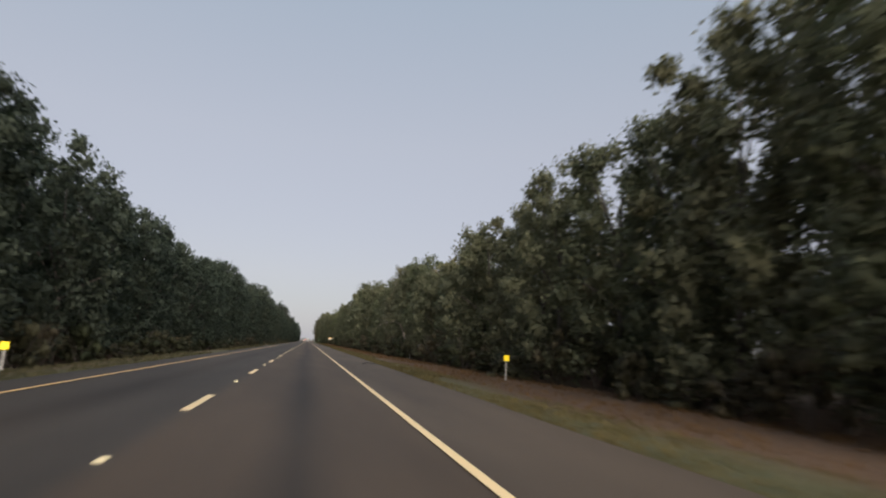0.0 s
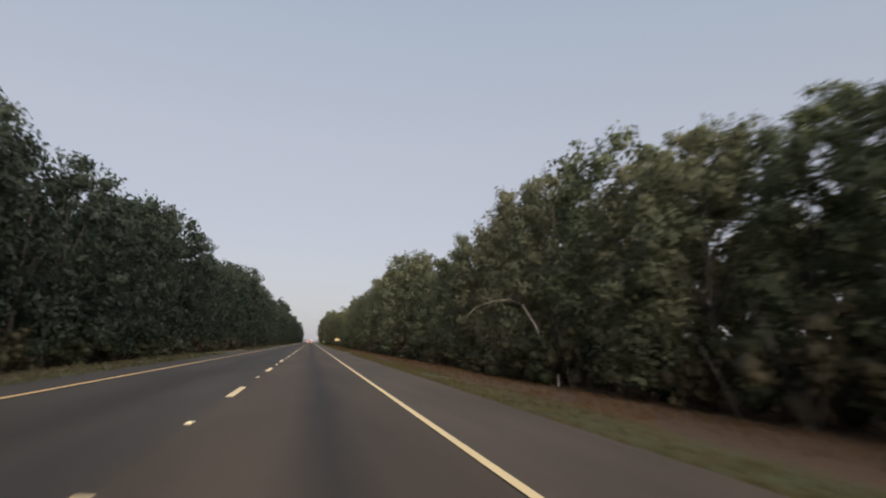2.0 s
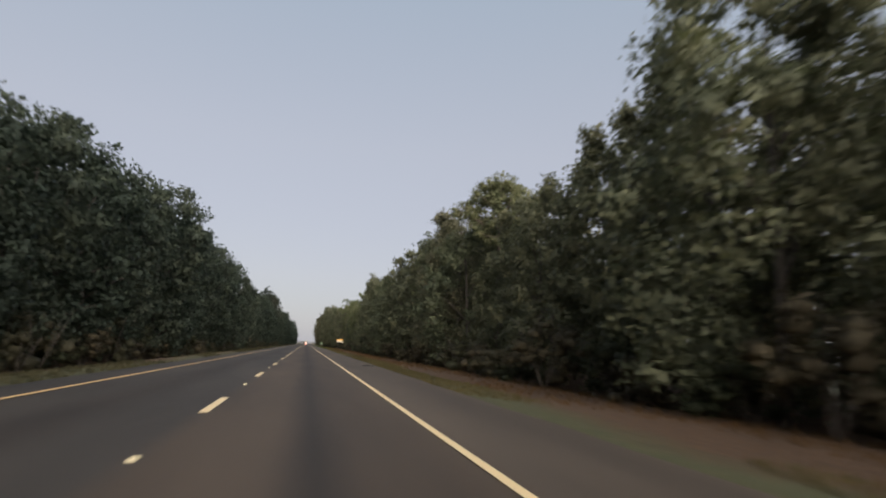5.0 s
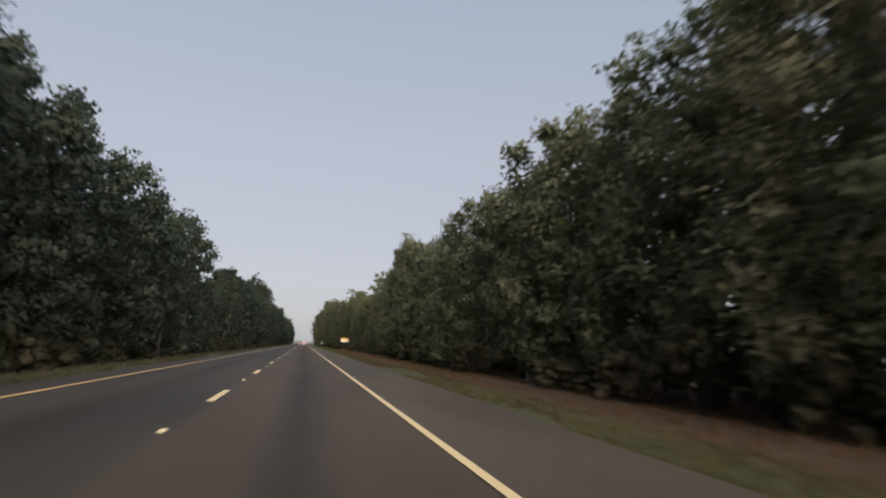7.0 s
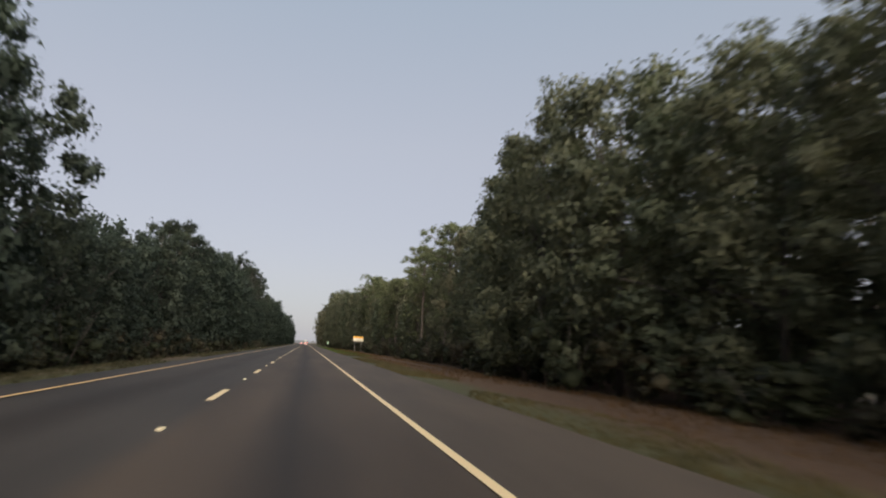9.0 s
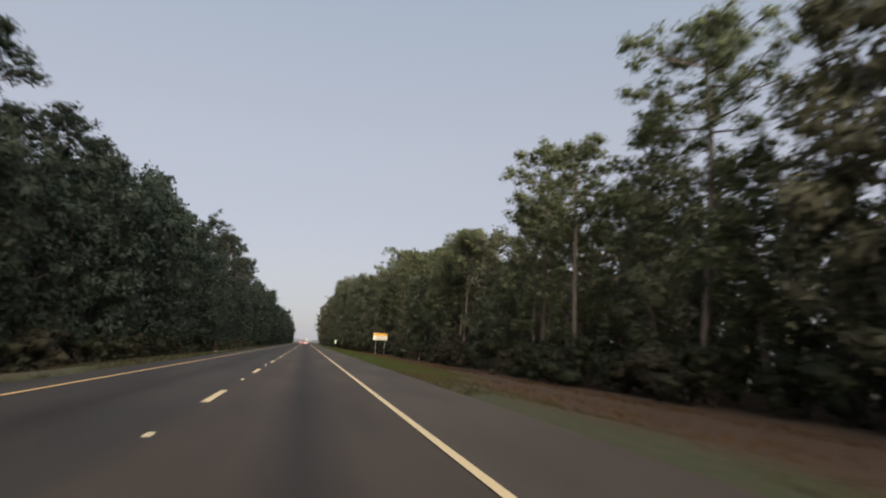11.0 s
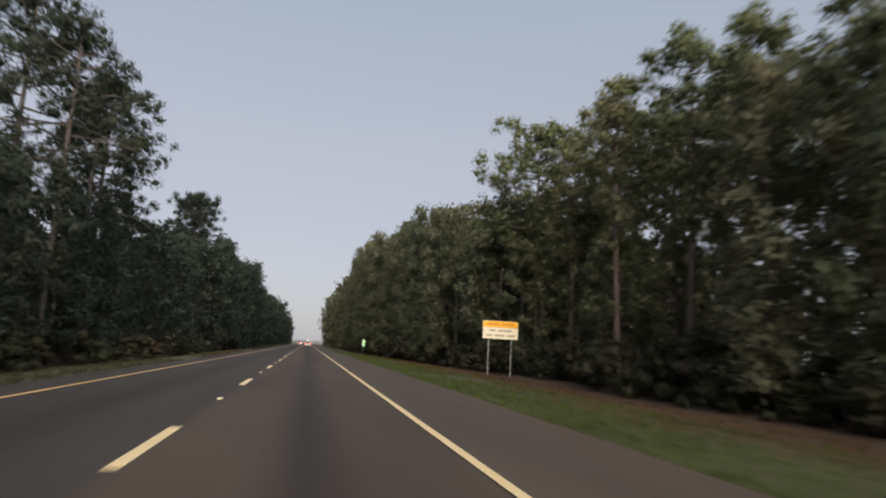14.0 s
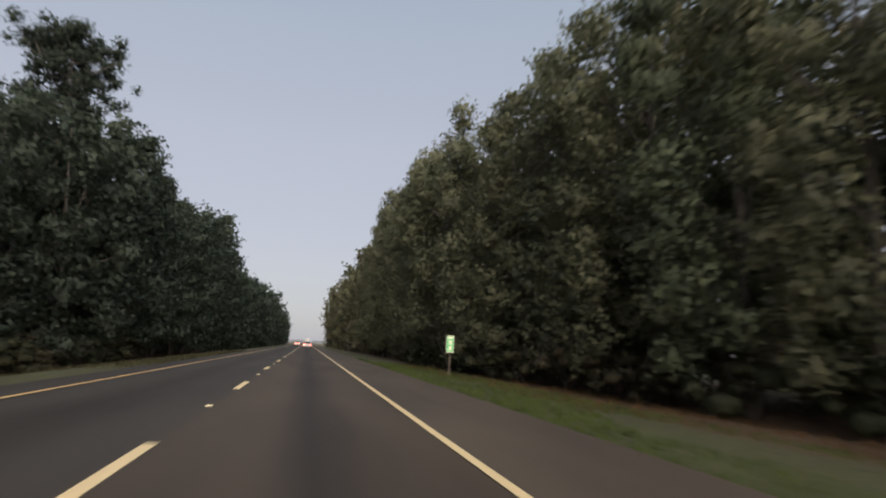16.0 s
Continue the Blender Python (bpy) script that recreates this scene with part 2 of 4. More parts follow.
def box(x0, y0, z0, x1, y1, z1, bevel=0.0, bm=None):
    b = bm or bmesh.new()
    got = bmesh.ops.create_cube(b, size=1.0, matrix=Matrix.Translation(((x0 + x1) / 2, (y0 + y1) / 2, (z0 + z1) / 2)) @ Matrix.Diagonal((x1 - x0, y1 - y0, z1 - z0, 1)))
    if bevel:
        es = list({e for v in got["verts"] for e in v.link_edges})
        bmesh.ops.bevel(b, geom=es, offset=bevel, segments=2, affect="EDGES", profile=0.6)
    return b


def tube(path, radii, sides=6):
    """A tapered tube along a polyline: vertices and faces."""
    vs, fs = [], []
    for i, (p, r) in enumerate(zip(path, radii)):
        a, c = Vector(path[max(i - 1, 0)]), Vector(path[min(i + 1, len(path) - 1)])
        d = (c - a).normalized()
        u = d.orthogonal().normalized()
        w = d.cross(u)
        for k in range(sides):
            t = 2 * math.pi * k / sides
            vs.append(Vector(p) + r * (math.cos(t) * u + math.sin(t) * w))
        if i:
            o = (i - 1) * sides
            fs += [(o + k, o + (k + 1) % sides, o + sides + (k + 1) % sides, o + sides + k) for k in range(sides)]
    fs.append(tuple(range(sides))[::-1])
    fs.append(tuple(range((len(path) - 1) * sides, len(path) * sides)))
    return vs, fs


def joined(pieces):
    vs, fs = [], []
    for v, q in pieces:
        o = len(vs)
        vs += list(v)
        fs += [tuple(i + o for i in g) for g in q]
    return vs, fs


def leaves(rng, centres, radii, per, length, width, flat=0.75, aim=None, low=0.35, spray=0):
    """Single leaf triangles over clumps; each leaf faces roughly out of its clump."""
    centres, radii = np.asarray(centres), np.asarray(radii)
    k = len(centres)
    d = rng.normal(size=(k * per, 3))
    d /= np.linalg.norm(d, axis=1)[:, None]
    rr = np.repeat(radii, per) * rng.uniform(low, 1.08, k * per) ** 0.6
    if spray:            # leaves gather in sprays, each about one twig
        d = np.repeat(d[::spray], spray, axis=0)[:len(d)]
        rr = np.repeat(rr[::spray], spray)[:len(rr)]
    p = np.repeat(centres, per, axis=0) + d * rr[:, None] * np.array([1, 1, flat])
    if spray:
        p += rng.normal(0, length * 0.75, p.shape)
    if aim is None:      # broad leaves turn their faces out of the clump, towards the light
        n = d * 0.7 + np.array([-0.1, 0, 0.25]) + rng.normal(0, 0.8, (k * per, 3))
        t = np.cross(n, rng.normal(size=(k * per, 3)))
        s = np.cross(n, t)
    else:                # needles point out of it
        t = rng.normal(size=(k * per, 3)) + d * aim
        s = np.cross(t, rng.normal(size=(k * per, 3)))
    t /= np.linalg.norm(t, axis=1)[:, None]
    s /= np.linalg.norm(s, axis=1)[:, None]
    ln = length * rng.uniform(0.6, 1.3, k * per)[:, None]
    wd = width * rng.uniform(0.6, 1.3, k * per)[:, None]
    v = np.stack([p - s * wd / 2, p + s * wd / 2, p + t * ln], axis=1)
    # leaves curl: their shading follows the clump more than the flat blade
    n = np.cross(v[:, 1] - v[:, 0], v[:, 2] - v[:, 0])
    n /= np.linalg.norm(n, axis=1)[:, None]
    inward = (n * d).sum(1) < 0
    v[inward] = v[inward][:, [1, 0, 2]]
    n[inward] *= -1
    n = d * 0.72 + n * 0.45 + np.array([0, 0, 0.12])
    n /= np.linalg.norm(n, axis=1)[:, None]
    v = v.reshape(-1, 3)
    return v, np.arange(len(v)).reshape(-1, 3), np.repeat(n, 3, axis=0)


# ---- trees ----
def stack(*meshes):
    """Several triangle meshes, each with its normals, as one."""
    vs, fs, ns, o = [], [], [], 0
    for v, f, n in meshes:
        vs.append(np.asarray(v, float))
        fs.append(np.asarray(f, int) + o)
        ns.append(n)
        o += len(v)
    return np.concatenate(vs), np.concatenate(fs), np.concatenate(ns)


def triangles(vs, fs):
    """Polygons cut into triangles."""
    return np.array([tuple(v) for v in vs], float), np.array([(g[0], g[i], g[i + 1]) for g in fs for i in range(1, len(g) - 1)])


def rough_round(level):
    bm = bmesh.new()
    bmesh.ops.create_icosphere(bm, subdivisions=level, radius=1.0)
    out = np.array([v.co for v in bm.verts]), np.array([[v.index for v in f.verts] for f in bm.faces])
    bm.free()
    return out


ROUND = rough_round(1)


def masses(rng, centres, radii, size, flat=0.8, rough=0.3):
    """The close-grown inside of small tufts: crumpled and uneven, under the loose needles or leaves."""
    v0, f0 = ROUND
    out = []
    for c, r in zip(centres, radii):
        k = size * r * (1 + rng.normal(0, rough, len(v0)))
        out.append((v0 * k[:, None] * np.array([1, 1, flat]) + np.asarray(c), f0, v0))
    return stack(*out)


def oak_parts(rng, height, width, lobes, per, length, low=0.07, limbs=8, inner_leaves=48, sprays=1.2, core=0.66, big=1.0):
    """Hardwood: a forked trunk, limbs, and a crown of many rounded leafy clumps that reach down to the brush."""
    cs, rs = [], []
    lean = rng.normal(0, 0.4, 2)
    crown_bumps = rng.uniform(0, 6.28, 3)
    for i in range(lobes):
        u = low + (0.93 - low) * ((i + rng.uniform(0, 0.9)) / (lobes - 1)) ** 0.9
        wide = math.sin(math.pi * min(1.0, 0.24 + 0.60 * u)) ** 0.62
        a = i * 2.4 + rng.uniform(-0.6, 0.6)
        wide *= 1 + 0.14 * math.sin(2 * a + crown_bumps[0]) * math.sin(5 * u + crown_bumps[1])
        rad = big * width * rng.uniform(0.09, 0.19) * (1.10 - 0.30 * u)
        r = max(0.0, width / 2 * wide - rad * 0.8) * rng.uniform(0.72, 1.04)
        z = min(u * height, height - rad * 0.8)
        cs.append((math.cos(a) * r + lean[0] * u, math.sin(a) * r + lean[1] * u, z))
        rs.append(rad)
    # small sprays that break the outline
    ss, sr = [], []
    for i in range(int(lobes * sprays)):
        k = rng.integers(lobes)
        d = rng.normal(size=3)
        d[2] = abs(d[2]) * 0.9
        d /= np.linalg.norm(d)
        ss.append(tuple(np.array(cs[k]) + d * rs[k] * rng.uniform(0.80, 1.0)))
        sr.append(rs[k] * rng.uniform(0.25, 0.42))
    crown = [leaves(rng, cs, rs, per, length, length * 0.8, 0.8, low=0.42, spray=7), leaves(rng, cs, np.array(rs) * core, inner_leaves, length * 1.55, length * 1.25, 0.8, low=0.25)]
    if ss:
        crown.append(leaves(rng, ss, sr, max(8, per // 7), length * 0.85, length * 0.7, 0.8, low=0.2))
    base = [(0, 0, -0.4), (lean[0] * 0.2, lean[1] * 0.2, height * 0.3), (lean[0] * 0.6, lean[1] * 0.6, height * 0.6), (lean[0], lean[1], height * 0.9)]
    tubes = [tube(base, [height * 0.0135, height * 0.0105, height * 0.007, 0.03])]
    for i in rng.choice(lobes, limbs, replace=False):
        c = Vector(cs[i])
        s = Vector((lean[0] * 0.3, lean[1] * 0.3, c.z * rng.uniform(0.45, 0.75)))
        mid = s.lerp(c, 0.5) + Vector((0, 0, 0.25))
        tubes.append(tube([s, mid, c], [height * 0.006, height * 0.004, 0.02], 4))
    return triangles(*joined(tubes)), stack(*crown)


def deep_parts(rng, height, width):
    """A tree deep in the forest: close-grown crowns down to the ground, loosely leaved."""
    cs, rs = [], []
    for i in range(20):
        u, a = 0.04 + 0.86 * (i + rng.uniform(0, 0.9)) / 19, i * 2.4 + rng.uniform(-0.6, 0.6)
        rs.append(width * rng.uniform(0.13, 0.20))
        r = max(0.0, width / 2 * math.sin(math.pi * min(1.0, 0.30 + 0.56 * u)) - rs[-1] * 0.8)
        cs.append((math.cos(a) * r, math.sin(a) * r, u * height))
    trunk = triangles(*tube([(0, 0, -0.4), (0, 0, height * 0.5), (0, 0, height * 0.85)], [height * 0.013, height * 0.009, 0.05], 5))
    return trunk, stack(masses(rng, cs, rs, 0.82, 0.85, 0.16), leaves(rng, cs, rs, 14, 0.7, 0.55, 0.85, low=0.8))


def pine_parts(rng, height, width, boughs, tufts, per, bare=0.5, droop=False):
    """Pine: a tall bare trunk, crooked boughs near the top (or long ones that bow down) that carry rounded tufts of needles."""
    bend = rng.normal(0, 0.35, 2)
    at = lambda u: Vector((bend[0] * math.sin(u * 2.2), bend[1] * math.sin(u * 2.7), u * height))
    tubes = [tube([at(u) + Vector((0, 0, -0.4 if u == 0 else 0)) for u in (0, 0.2, 0.4, 0.6, 0.8, 0.97)],
                  [height * r for r in (0.0105, 0.0090, 0.0080, 0.0068, 0.0046, 0.0015)], 7)]
    cs, rs = [], []
    for i in range(boughs):
        k = ((i + rng.uniform(0, 0.9)) / boughs) ** 0.85
        u = bare + (0.95 - bare) * k
        a = i * 2.4 + rng.uniform(-0.5, 0.5)
        dome = math.sqrt(max(0.03, 1 - ((k - 0.34) / 0.70) ** 2)) if k > 0.34 else 0.45 + 1.5 * k
        ln = width / 2 * dome * rng.uniform(0.62, 1.08)
        s = at(u)
        if droop:
            ln = width / 2 * (1.0 - 0.72 * k ** 1.6) * rng.uniform(0.72, 1.05)
        rise = -0.20 + 0.45 * k + rng.normal(0, 0.06) if droop else rng.uniform(0.10, 0.55)
        e = s + Vector((math.cos(a) * ln, math.sin(a) * ln, ln * rise))
        mid = s.lerp(e, 0.55) + Vector((rng.normal(0, 0.05 * ln), rng.normal(0, 0.05 * ln), (0.12 if droop else -0.10) * ln))
        tubes.append(tube([s, mid, e], [0.085, 0.05, 0.015], 4))
        for j in range(tufts if k > 0.2 else tufts - 2):
            f = 0.42 + 0.62 * (j + rng.uniform(0, 1)) / tufts
            off = Vector(np.clip(rng.normal(0, 0.13 * ln + 0.18, 3), -1.1, 1.1)) * Vector((1, 1, 0.62))
            p = s.lerp(e, f) + off
            if j % 2:
                tubes.append(tube([s.lerp(e, max(0.2, f - 0.2)), p], [0.022, 0.008], 3))
            cs.append(tuple(p))
            rs.append(rng.uniform(0.36, 0.70))
    for j in range(tufts * 2):
        cs.append(tuple(at(0.95) + Vector(rng.normal(0, 0.6, 3))))
        rs.append(rng.uniform(0.4, 0.65))
    for i in range(6):       # dead stubs below the crown
        u = rng.uniform(0.45, 1.0) * bare
        a = rng.uniform(0, 6.28)
        ln = rng.uniform(0.5, 1.6)
        tubes.append(tube([at(u), at(u) + Vector((math.cos(a) * ln, math.sin(a) * ln, 0.1))], [0.04, 0.012], 4))
    return triangles(*joined(tubes)), stack(leaves(rng, cs, rs, per, 0.28, 0.11, 0.80, 0.9), masses(rng, cs, rs, 0.45))


def bare_parts(rng, height, spread):
    """A dead or leafless tree: a trunk that forks into bent grey limbs and twigs."""
    tubes = []

    def grow(p, d, ln, r, depth):
        q = p + d * ln * 0.5 + Vector(rng.normal(0, 0.05 * ln, 3))
        e = p + d * ln
        tubes.append(tube([p, q, e], [r, r * 0.8, r * 0.55], 5 if depth < 2 else 3))
        if depth < 4:
            for _ in range(2 if depth == 0 else 3):
                nd = (d + Vector(rng.normal(0, spread, 3))).normalized()
                nd.z = max(nd.z, -0.15)
                grow(p.lerp(e, rng.uniform(0.55, 1.0)), nd.normalized(), ln * rng.uniform(0.55, 0.8), r * 0.55, depth + 1)

    grow(Vector((0, 0, -0.3)), Vector((rng.normal(0, 0.15), rng.normal(0, 0.15), 1)).normalized(), height * 0.38, height * 0.016, 0)
    return triangles(*joined(tubes))


def shrub_parts(rng, height, width, clumps, per, length):
    cs, rs = [], []
    for i in range(clumps):
        a, u = rng.uniform(0, 6.28), rng.uniform(0, 1)
        r = width / 2 * math.sqrt(rng.uniform(0, 1)) * (1 - 0.4 * u)
        cs.append((math.cos(a) * r, math.sin(a) * r, height * (0.08 + 0.8 * u)))
        rs.append(rng.uniform(0.12, 0.2) * width)
    stems = []
    for i in range(7):
        a = rng.uniform(0, 6.28)
        stems.append(tube([(0, 0, -0.2), (math.cos(a) * width * 0.15, math.sin(a) * width * 0.15, height * 0.4), (math.cos(a) * width * 0.35, math.sin(a) * width * 0.35, height * 0.9)], [0.03, 0.02, 0.006], 4))
    return triangles(*joined(stems)), stack(leaves(rng, cs, rs, per, length, length * 0.55), masses(rng, cs, rs, 0.55))


def tri_mesh(name, verts, tris, mats, slots=None, smooth=False, normals=None):
    me = bpy.data.meshes.new(name)
    verts, tris = np.asarray(verts, np.float32), np.asarray(tris, np.int32)
    me.vertices.add(len(verts))
    me.vertices.foreach_set("co", verts.ravel())
    me.loops.add(tris.size)
    me.loops.foreach_set("vertex_index", tris.ravel())
    me.polygons.add(len(tris))
    me.polygons.foreach_set("loop_start", np.arange(0, tris.size, 3, dtype=np.int32))
    for m in mats:
        me.materials.append(m)
    if slots is not None:
        me.polygons.foreach_set("material_index", np.asarray(slots, np.int32))
    me.polygons.foreach_set("use_smooth", np.full(len(tris), smooth))
    me.update(calc_edges=True)
    me.validate()
    if normals is not None:
        me.normals_split_custom_set_from_vertices(np.asarray(normals, np.float32))
    return me


def tree(name, wood, wood_mat, crown=None, crown_mat=None, label="", category="tree", group=""):
    root = tagged(new(name), label, category, group)
    new("trunk", tri_mesh("trunk", *wood, [wood_mat], smooth=True)).parent = root
    if crown:
        new("crown", tri_mesh("crown", *crown[:2], [crown_mat], smooth=True, normals=crown[2])).parent = root
    return root


rng = np.random.default_rng(11)


def kinds(name, wood_mat, leaf_mat, made, labels, category, group):
    """One thing for each of the (wood, crown) pairs."""
    return [tree(name, w, wood_mat, c, leaf_mat, labels[i % len(labels)], category, group) for i, (w, c) in enumerate(made)]


OAK_LABELS = ["dense dark green hardwood tree at the forest edge", "olive green broadleaf tree with a rounded crown",
              "brownish green oak with thinning autumn leaves", "tall dusky broadleaf tree with an uneven crown"]
oaks = kinds("oak_tree", BARK, LEAF, [oak_parts(rng, 16, wd, 50, 120, 0.27, inner_leaves=80) for wd in (9.4, 10.4, 8.8, 9.8, 11.0, 9.2)],
             OAK_LABELS, "tree", "forest edge trees")
tall_oaks = kinds("oak_tree", BARK, LEAF, [oak_parts(rng, 22, wd, 66, 140, 0.25, inner_leaves=110) for wd in (12.0, 13.2, 11.4)],
                  OAK_LABELS, "tree", "forest edge trees")
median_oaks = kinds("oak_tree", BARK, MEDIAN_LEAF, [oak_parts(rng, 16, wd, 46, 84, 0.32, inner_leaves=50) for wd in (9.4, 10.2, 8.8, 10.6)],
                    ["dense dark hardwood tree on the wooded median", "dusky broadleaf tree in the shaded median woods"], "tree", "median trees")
pine_shapes = [pine_parts(rng, 22, wd, bo, 7, 50, br) for wd, br, bo in ((9.0, 0.52, 20), (8.0, 0.42, 22), (10.0, 0.62, 21), (5.0, 0.40, 20), (9.4, 0.63, 42), (12.5, 0.44, 44))] + [pine_parts(rng, 22, 13.5, 24, 6, 50, 0.50, droop=True)]
pines = kinds("pine_tree", PINE_BARK, NEEDLE, pine_shapes,
              ["tall pine with a bare reddish trunk and clumped crown", "slender pine with tufted dusky green boughs",
               "old pine with a broad flat-topped crown", "straight pine rising out of the hardwoods", "tall pine with a dense domed crown", "large spreading pine with long lower boughs", "tall pine with long bowed boughs"], "tree", "roadside pines")
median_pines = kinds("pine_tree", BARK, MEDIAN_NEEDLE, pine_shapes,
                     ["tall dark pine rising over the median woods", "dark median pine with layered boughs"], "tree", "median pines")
young_pines = kinds("pine_tree", PINE_BARK, NEEDLE, [pine_parts(rng, 14, wd, 34, 5, 44, br) for wd, br in ((7.0, 0.14), (6.2, 0.22), (7.6, 0.18))],
                    ["young pine with soft green boughs almost to the ground", "slender young pine crowded at the forest edge"], "tree", "roadside pines")
shrubs = kinds("shrub", BARK, BRUSH, [shrub_parts(rng, h, wd, 16, 46, 0.25) for h, wd in ((3.0, 4.2), (2.2, 3.6), (4.2, 4.6))],
               ["dense brown-green brush at the foot of the trees", "low tangled undergrowth on pine straw", "tall leafy shrub against the forest edge"], "shrub", "forest edge brush")
bares = kinds("bare_tree", DEAD_BARK, None, [(bare_parts(rng, h, 0.42), None) for h in (11, 9)],
              ["leafless grey tree with crooked limbs", "dead pale tree leaning out of the brush"], "tree", "bare trees")
inner_kinds = [oak_parts(rng, 18, wd, 24, 35, 0.50, 0.05, limbs=2, inner_leaves=24, sprays=0.5, big=1.15, core=0.66) for wd in (10.0, 9.0, 11.0, 10.5)]
deep_kinds = [deep_parts(rng, 18, wd) for wd in (10.5, 9.5, 12.0)]
far_kinds = [oak_parts(rng, 18, wd, 20, 21, 0.80, 0.04, limbs=0, inner_leaves=14, sprays=0, big=1.3, core=0.68) for wd in (10.5, 9.5, 12.0)]
first = {}


def plant(proto, x, y, scale_xy, scale_z, turn=None):
    m = pose(x, y, ground_z(x, y) - 0.05, 0, 0, rng.uniform(0, 360) if turn is None else turn) @ Matrix.Diagonal((scale_xy, scale_xy, scale_z, 1))
    one = proto
    if proto.name in first:
        one = copy_thing(proto, pose(0, 0, 0))
    first[proto.name] = True
    one.matrix_basis = m
    return one


class Woods:
    """Trees that nobody could count, joined into one mesh."""
    def __init__(self):
        self.v, self.f, self.s, self.n, self.o = [], [], [], [], 0

    def add(self, made, x, y, sxy, sz):
        a = rng.uniform(0, 2 * math.pi)
        r = np.array([[math.cos(a), -math.sin(a), 0], [math.sin(a), math.cos(a), 0], [0, 0, 1]])
        for slot, (v, f, *n) in enumerate(made):
            radial = v * np.array([1, 1, 0]) + np.array([0, 0, 1e-3])
            self.n.append((n[0] if n else radial / np.linalg.norm(radial, axis=1)[:, None]) @ r.T)
            self.v.append((v * np.array([sxy, sxy, sz])) @ r.T + np.array([x, y, ground_z(x, y)]))
            self.f.append(f + self.o)
            self.s.append(np.full(len(f), slot))
            self.o += len(v)

    def done(self, name, leaf_mat, label, category):
        me = tri_mesh(name, np.concatenate(self.v), np.concatenate(self.f), [BARK, leaf_mat], np.concatenate(self.s), smooth=True, normals=np.concatenate(self.n))
        return tagged(new(name, me), label, category, kind="stuff")


# ---- ground and road ----
def ground_z(x, y):
    """Level road, shoulders, then a shallow fall into the swales on either side."""
    if x > 0:
        z = np.interp(x, [6.3, 7.6, 10.4, 14.0, 18.0, 24.0, 60.0], [-0.06, -0.12, -0.36, -0.55, -0.80, -0.75, -0.6])
    else:
        z = np.interp(-x, [4.8, 6.6, 9.0, 13.0, 16.0, 24.0, 60.0], [-0.06, -0.10, -0.60, -1.55, -1.70, -1.5, -0.9])
    return float(z)


def ground_sheet():
    xs = np.concatenate([[-4500, -1200, -300, -120, -60], np.arange(-40, -5.5, 1.5), [-4.8, -2, 0, 3, 6.0], np.arange(7.0, 42, 1.5), [60, 120, 300, 1200, 4500]])
    ys = np.concatenate([[-4500, -1200, -300], np.arange(-80, 620, 4.0), np.arange(620, 1400, 20.0), [1800, 2600, 4500]])
    vs, fs = [], []
    for y in ys:
        for x in xs:
            z = ground_z(x, y) if abs(x) < 61 else -0.7
            if -40 < x < -5.5 or 6.5 < x < 42:
                z += 0.10 * noise.noise(Vector((x * 0.3, y * 0.12, 0))) + 0.05 * noise.noise(Vector((x, y * 0.5, 3)))
            elif abs(x) < 6.6:
                z = -0.10
            vs.append((x, y, z))
    w = len(xs)
    for j in range(len(ys) - 1):
        for i in range(w - 1):
            a = j * w + i
            fs.append((a, a + 1, a + w + 1, a + w))
    return tagged(mesh_object("ground", vs, fs, SOIL, smooth=True), "mown green verge fading into brown leaf litter", "ground", kind="structure")


ground_sheet()
road = tagged(new("road"), "two-lane asphalt carriageway with painted edge lines", "road", kind="structure")
X_LEFT, X_RIGHT = -4.75, 6.42
vs, fs = [], []
ys = np.concatenate([[-400, -100], np.arange(-40, 1300, 3.0), [1700, 2600]])
for j, y in enumerate(ys):
    wl_, wr_ = 0.10 * noise.noise(Vector((0, y * 0.25, 5))), 0.12 * noise.noise(Vector((0, y * 0.25, 9)))
    vs += [(X_LEFT + wl_ - 0.08, y, -0.14), (X_LEFT + wl_, y, -0.02), (0, y, 0), (X_RIGHT + wr_, y, -0.02), (X_RIGHT + wr_ + 0.08, y, -0.14)]
    if j:
        o = (j - 1) * 5
        fs += [(o + k, o + k + 1, o + k + 6, o + k + 5) for k in range(4)]
mesh_object("asphalt_surface", vs, fs, ASPHALT, road)


def strip(name, x, width, mat, y0, y1):
    return mesh_object(name, [(x - width / 2, y0, 0.004), (x + width / 2, y0, 0.004), (x + width / 2, y1, 0.004), (x - width / 2, y1, 0.004)], [(0, 1, 2, 3)], mat, road)


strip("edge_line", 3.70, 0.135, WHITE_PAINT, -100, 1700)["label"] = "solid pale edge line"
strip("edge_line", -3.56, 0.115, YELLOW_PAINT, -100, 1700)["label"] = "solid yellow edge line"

# ---- road markings: dashes 3.05 m long every 12.19 m, a reflector midway between them ----
PERIOD, FIRST_DASH = 12.192, 11.56
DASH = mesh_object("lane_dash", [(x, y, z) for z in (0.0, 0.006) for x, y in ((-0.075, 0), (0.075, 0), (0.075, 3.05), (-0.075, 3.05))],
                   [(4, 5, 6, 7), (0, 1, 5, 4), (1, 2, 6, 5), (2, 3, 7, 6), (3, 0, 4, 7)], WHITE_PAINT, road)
bm = box(-0.052, -0.052, -0.004, 0.052, 0.052, 0.020)
for v in bm.verts:
    if v.co.z > 0.01:
        v.co.x *= 0.8
        v.co.y *= 0.55
MARK = part("raised_reflector", bm, plain("reflector_lens", (0.95, 0.82, 0.52), 0.3, spread=0.1), road, "pale amber raised reflector")
